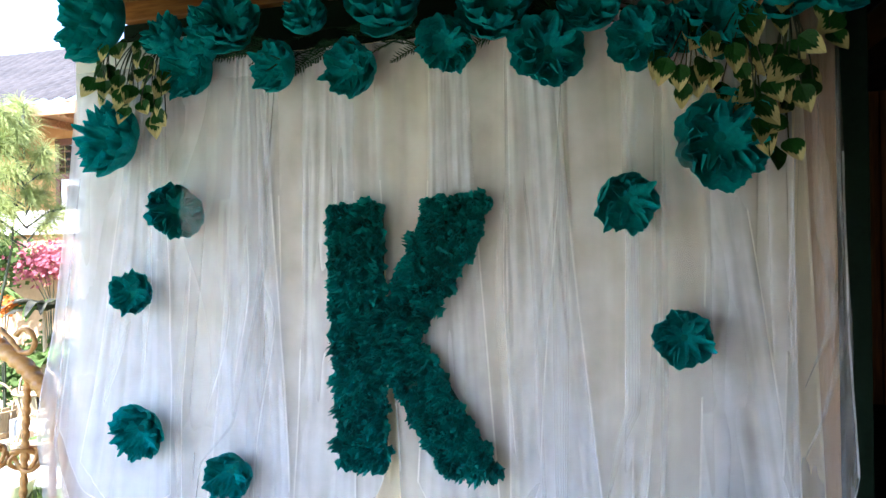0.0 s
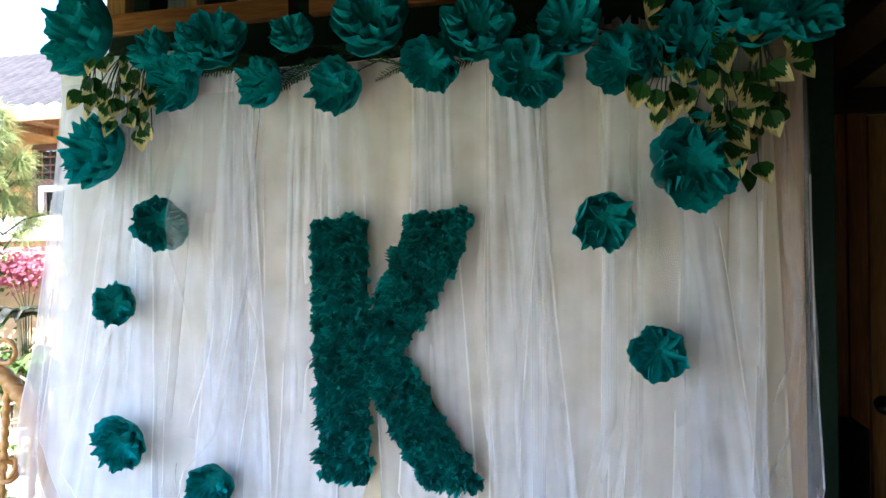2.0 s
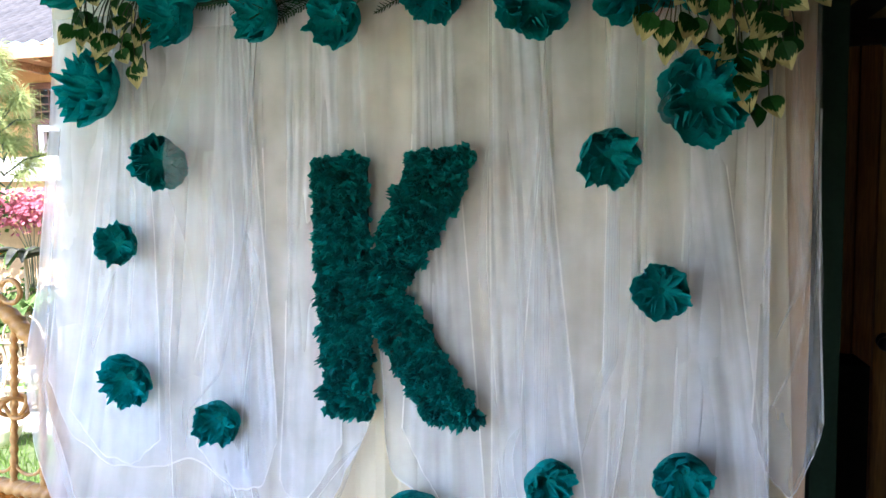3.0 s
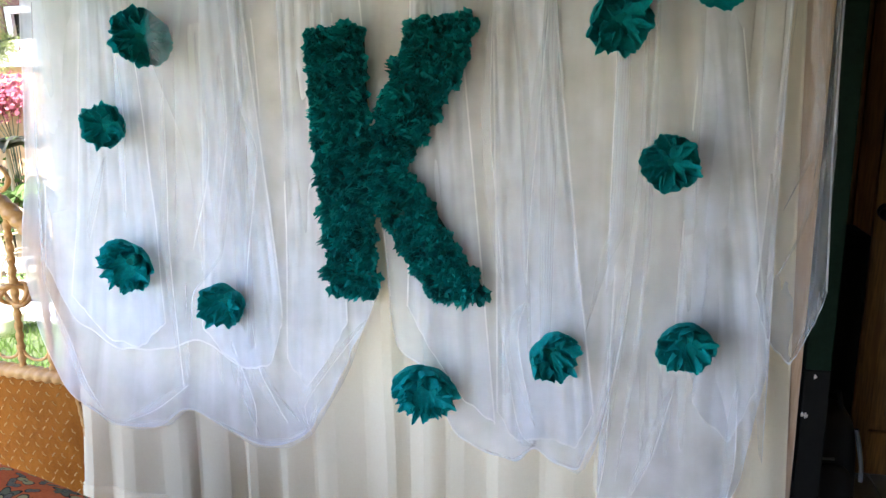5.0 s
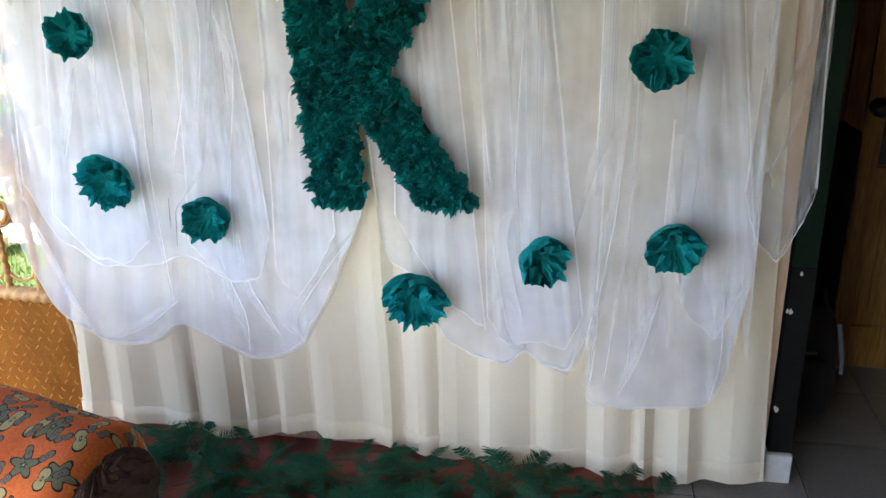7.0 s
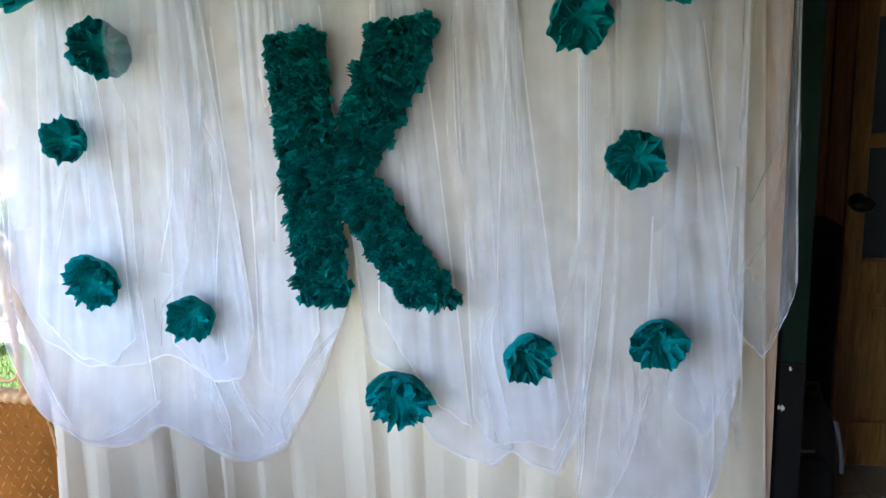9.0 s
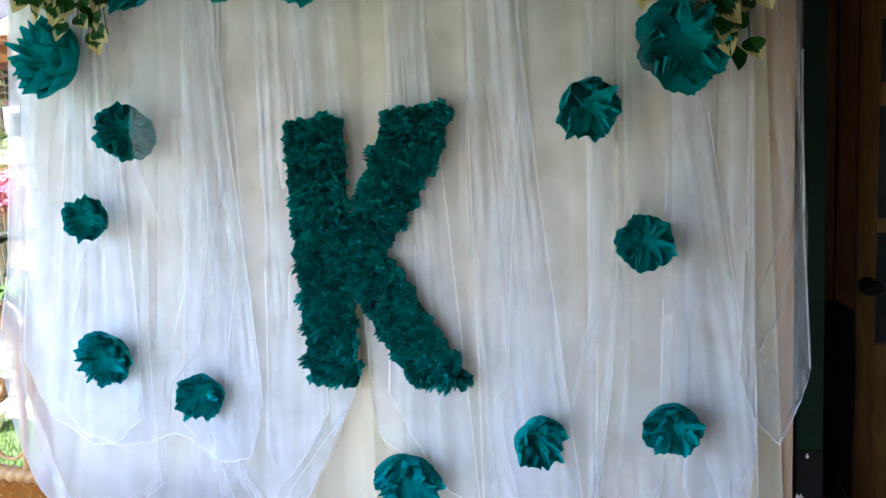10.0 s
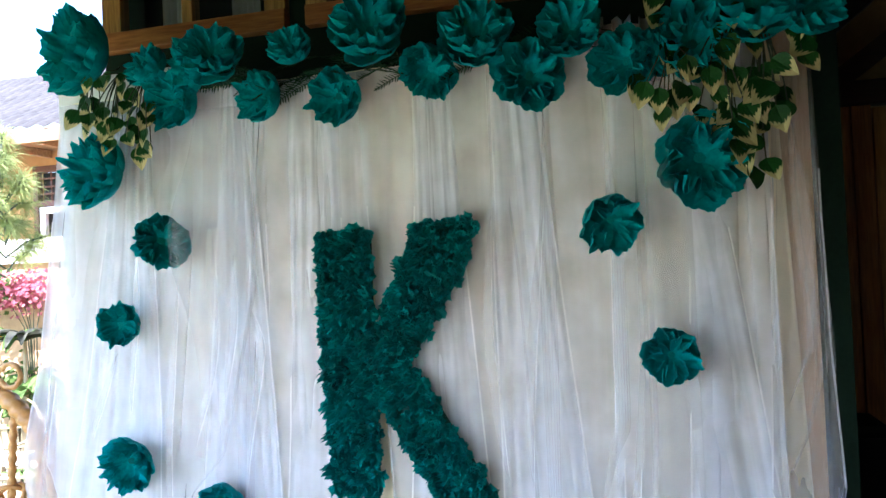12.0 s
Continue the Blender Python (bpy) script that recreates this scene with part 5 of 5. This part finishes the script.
def strap_leaf(bm, base, yaw, length, rise, width, fold=0.2, n=7):
    """One long arching leaf."""
    d = Vector((math.cos(yaw), math.sin(yaw), 0))
    s = Vector((-math.sin(yaw), math.cos(yaw), 0))
    rows = []
    for i in range(n):
        t = i / (n - 1)
        c = Vector(base) + d * length * t + Vector((0, 0, rise * t - 0.9 * rise * t * t * (1.1 + fold)))
        w = width * math.sin(math.pi * (0.12 + 0.86 * t)) ** 0.8
        rows.append([bm.verts.new(c - s * w + Vector((0, 0, w * 0.5))), bm.verts.new(c), bm.verts.new(c + s * w + Vector((0, 0, w * 0.5)))])
    grid_faces(bm, rows)


def rosette(name, label, at, height, count, length, rise, width, material, seed, lean=0.0):
    rng = random.Random(seed)
    root = thing(name, label, "plant", at=at)
    part("trunk", add_tube(bmesh.new(), [(lean * t, 0, height * t) for t in (0, 0.3, 0.6, 1)], 0.018, 8, taper=lambda t: 1.3 - 0.5 * t), BASKET, root)
    for k in range(count):
        bm = bmesh.new()
        strap_leaf(bm, (lean, 0, height - 0.06 * rng.random()), 2.4 * k + rng.uniform(-0.3, 0.3), length * rng.uniform(0.7, 1.1), rise * rng.uniform(0.5, 1.3), width)
        part("leaf", bm, material if rng.random() < 0.75 else BROAD, root, smooth=True)
    return root


rosette("dracaena", "dracaena with dark purplish strap leaves beside the garden wall", (-4.80, 3.2, -0.1), 1.22, 26, 0.46, 0.24, 0.045, PURPLE, 1)
rosette("young_dracaena", "low dracaena with yellow-green strap leaves", (-5.4, 3.2, -0.1), 1.32, 14, 0.34, 0.22, 0.035, BROAD, 2)
rosette("broadleaf_plant", "broad-leaved green plant in the garden bed", (-4.75, 3.1, -0.1), 0.75, 14, 0.30, 0.16, 0.06, BROAD, 3)
rosette("yellow_leaf_plant", "leafy shrub with yellowing leaves by the wall", (-4.42, 3.15, -0.1), 0.85, 16, 0.28, 0.14, 0.06, BUTTER, 4)


def clump(name, label, category, at, spread, count, size, material, seed, tall=(1, 1, 1)):
    """A crown of many small leaves with gaps, round a few thin limbs."""
    rng = random.Random(seed)
    root = thing(name, label, category, at=at)
    leaves = bmesh.new()
    for k in range(6):
        bm = bmesh.new()
        tip = Vector((rng.uniform(-1, 1) * spread, rng.uniform(-0.4, 0.4) * spread, rng.uniform(0.2, 1.0) * spread * tall[2]))
        add_tube(bm, [(0, 0, -1.0 * at[2] - 0.1), (tip.x * 0.3, tip.y * 0.3, -0.2), tip], 0.006, 6, taper=lambda t: 1.3 - t)
        part("limb", bm, STEM, root)
        for _ in range(count // 6):
            o = tip + Vector([rng.gauss(0, spread * 0.33) for _ in range(3)])
            u = Vector([rng.uniform(-1, 1) for _ in range(3)]).normalized()
            w = u.orthogonal().normalized() * size * 0.45
            u *= size * rng.uniform(0.7, 1.3)
            leaves.faces.new([leaves.verts.new(p) for p in (o, o + u * 0.5 + w, o + u, o + u * 0.5 - w)])
    tagged(part("crown", leaves, material, root), kind="stuff")
    return root


clump("bougainvillea", "pink bougainvillea in bloom against the garden wall", "shrub", (-5.05, 3.55, 1.36), 0.24, 700, 0.045, PINK, 4)
clump("bougainvillea_leaves", "green leafy shrub among pink blooms", "shrub", (-5.7, 3.5, 1.35), 0.35, 800, 0.06, BROAD, 9)
clump("orange_lantana", "orange flowering shrub by the terrace", "shrub", (-5.0, 2.95, 1.05), 0.10, 220, 0.035, ORANGE, 5)
clump("low_shrub", "low green shrub along the bed", "shrub", (-4.9, 3.4, 0.25), 0.42, 1400, 0.06, BROAD, 6)

pine = thing("pine_shrub", "bright green needle-leaved shrub with drooping tufts", "shrub", at=(-4.30, 2.6, -0.1))
bm, tufts = bmesh.new(), bmesh.new()
rng = random.Random(14)
add_tube(bm, [(-0.5, 0, 0), (-0.42, 0, 1.0), (-0.2, 0, 1.75), (-0.1, 0, 2.7)], 0.016, 8, taper=lambda t: 1.2 - t)
for k in range(26):
    z = 1.70 + 1.05 * rng.random()
    a, ln = rng.uniform(0, 6.28), rng.uniform(0.15, 0.5) * (1.25 - 0.25 * z)
    root_p = Vector((-0.05, 0, z))
    tip = root_p + Vector((math.cos(a) * ln - 0.12, math.sin(a) * ln, 0.1 + 0.12 * rng.random()))
    add_tube(bm, [root_p, (root_p + tip) / 2 + Vector((0, 0, 0.04)), tip], 0.008, 5)
    for _ in range(230):
        d = Vector((rng.gauss(0, 1), rng.gauss(0, 1), rng.gauss(0.1, 0.7))).normalized()
        n1 = rng.uniform(0.10, 0.22)
        s = d.orthogonal().normalized() * 0.0019
        o = root_p.lerp(tip, rng.uniform(0.5, 1.0))
        mid, end = o + d * n1 * 0.6, o + d * n1 + Vector((0, 0, -0.05))
        tufts.faces.new([tufts.verts.new(p) for p in (o - s, o + s, mid + s, end, mid - s)])
part("trunk", bm, STEM, pine)
tagged(part("crown", tufts, NEEDLE, pine), kind="stuff")


def planter(at, w, h, yaw, label):
    """A tapered basket of upright slats with two hoops and a bow handle."""
    root = thing("slat_planter", label, "planter", at=at, group="slatted planters")
    root.rotation_euler.z = yaw
    n = 14
    for k in range(n):
        a = 2 * math.pi * k / n
        m = pose(0, 0, 0, 0, 0, math.degrees(a)) @ Matrix.Translation((w * 0.40, 0, 0)) @ pose(0, 0, 0, 0, 12, 0)
        bm = box((-0.006, -w * 0.085, 0), (0.006, w * 0.085, h), 0.002)
        ob = part("slat", bm, BASKET, root)
        ob.matrix_basis = m
    for z, r in ((h * 0.18, 0.45), (h * 0.85, 0.585)):
        pts = [(w * r * math.cos(2 * math.pi * k / 32), w * r * math.sin(2 * math.pi * k / 32), z) for k in range(32)]
        part("hoop", add_tube(bmesh.new(), pts, 0.009, 6, closed=True), BASKET, root)
    pts = [(w * 0.5 * math.cos(a), 0, h * 0.85 + w * 0.62 * math.sin(a)) for a in [math.pi * k / 20 for k in range(21)]]
    part("bow_handle", add_tube(bmesh.new(), pts, 0.010, 6), BASKET, root)
    bm = bmesh.new()
    bmesh.ops.create_circle(bm, cap_ends=True, segments=20, radius=w * 0.5, matrix=Matrix.Translation((0, 0, h * 0.72)))
    part("soil", bm, SOIL, root)
    bm = bmesh.new()
    rng = random.Random(int(w * 1000))
    for k in range(16):
        strap_leaf(bm, (rng.uniform(-0.3, 0.3) * w, rng.uniform(-0.3, 0.3) * w, h * 0.72), rng.uniform(0, 6.28), rng.uniform(0.08, 0.2), rng.uniform(0.05, 0.15), 0.022)
    tagged(part("seedlings", bm, BROAD, root, smooth=True), kind="stuff")
    return root


planter((-4.62, 2.95, 0.18), 0.34, 0.26, 0.3, "weathered slatted basket planter with a bow handle")
planter((-4.25, 2.62, -0.1), 0.36, 0.24, 1.1, "low slatted basket planter on the lawn")
planter((-5.05, 2.85, 0.0), 0.40, 0.28, 0.7, "weathered slatted basket planter holding green seedlings")
tagged(part("planter_bench", box((-5.4, 2.75, -0.1), (-4.4, 3.2, 0.0), 0.01), BASKET), "low weathered timber shelf under the planters", "shelf")
tagged(part("planter_block", box((-4.8, 2.80, 0.0), (-4.42, 3.12, 0.18), 0.02), PAVING), "grey block carrying a planter", "block")
bm = bmesh.new()
prof = [(0.07, 0.0), (0.10, 0.06), (0.125, 0.12), (0.135, 0.15), (0.12, 0.152), (0.10, 0.10)]
rings = [[bm.verts.new((r * math.cos(2 * math.pi * k / 24), r * math.sin(2 * math.pi * k / 24), z)) for k in range(24)] for r, z in prof]
for a, b in zip(rings, rings[1:]):
    for k in range(24):
        bm.faces.new((a[k], a[(k + 1) % 24], b[(k + 1) % 24], b[k]))
bm.faces.new(rings[0][::-1])
bm.faces.new(rings[-1])
ob = part("glazed_pot", bm, BUTTER, smooth=True)
ob.location = (-3.72, 1.86, -0.1)
tagged(ob, "pale yellow glazed pot on the lawn", "pot")

# floor tiles, laid last
tile_me = finish("tile", box((0.002, 0.002, -0.008), (STEP - 0.003, STEP - 0.003, 0.0), 0.002), TILE)
x0, y0 = 1.088 - STEP * 10, 0.288 - STEP * 13
for i in range(18):
    for j in range(15):
        if x0 + STEP * (i + 1) < 4.0:
            piece("tile", tile_me, floor, Matrix.Translation((x0 + STEP * i, y0 + STEP * j, 0)))
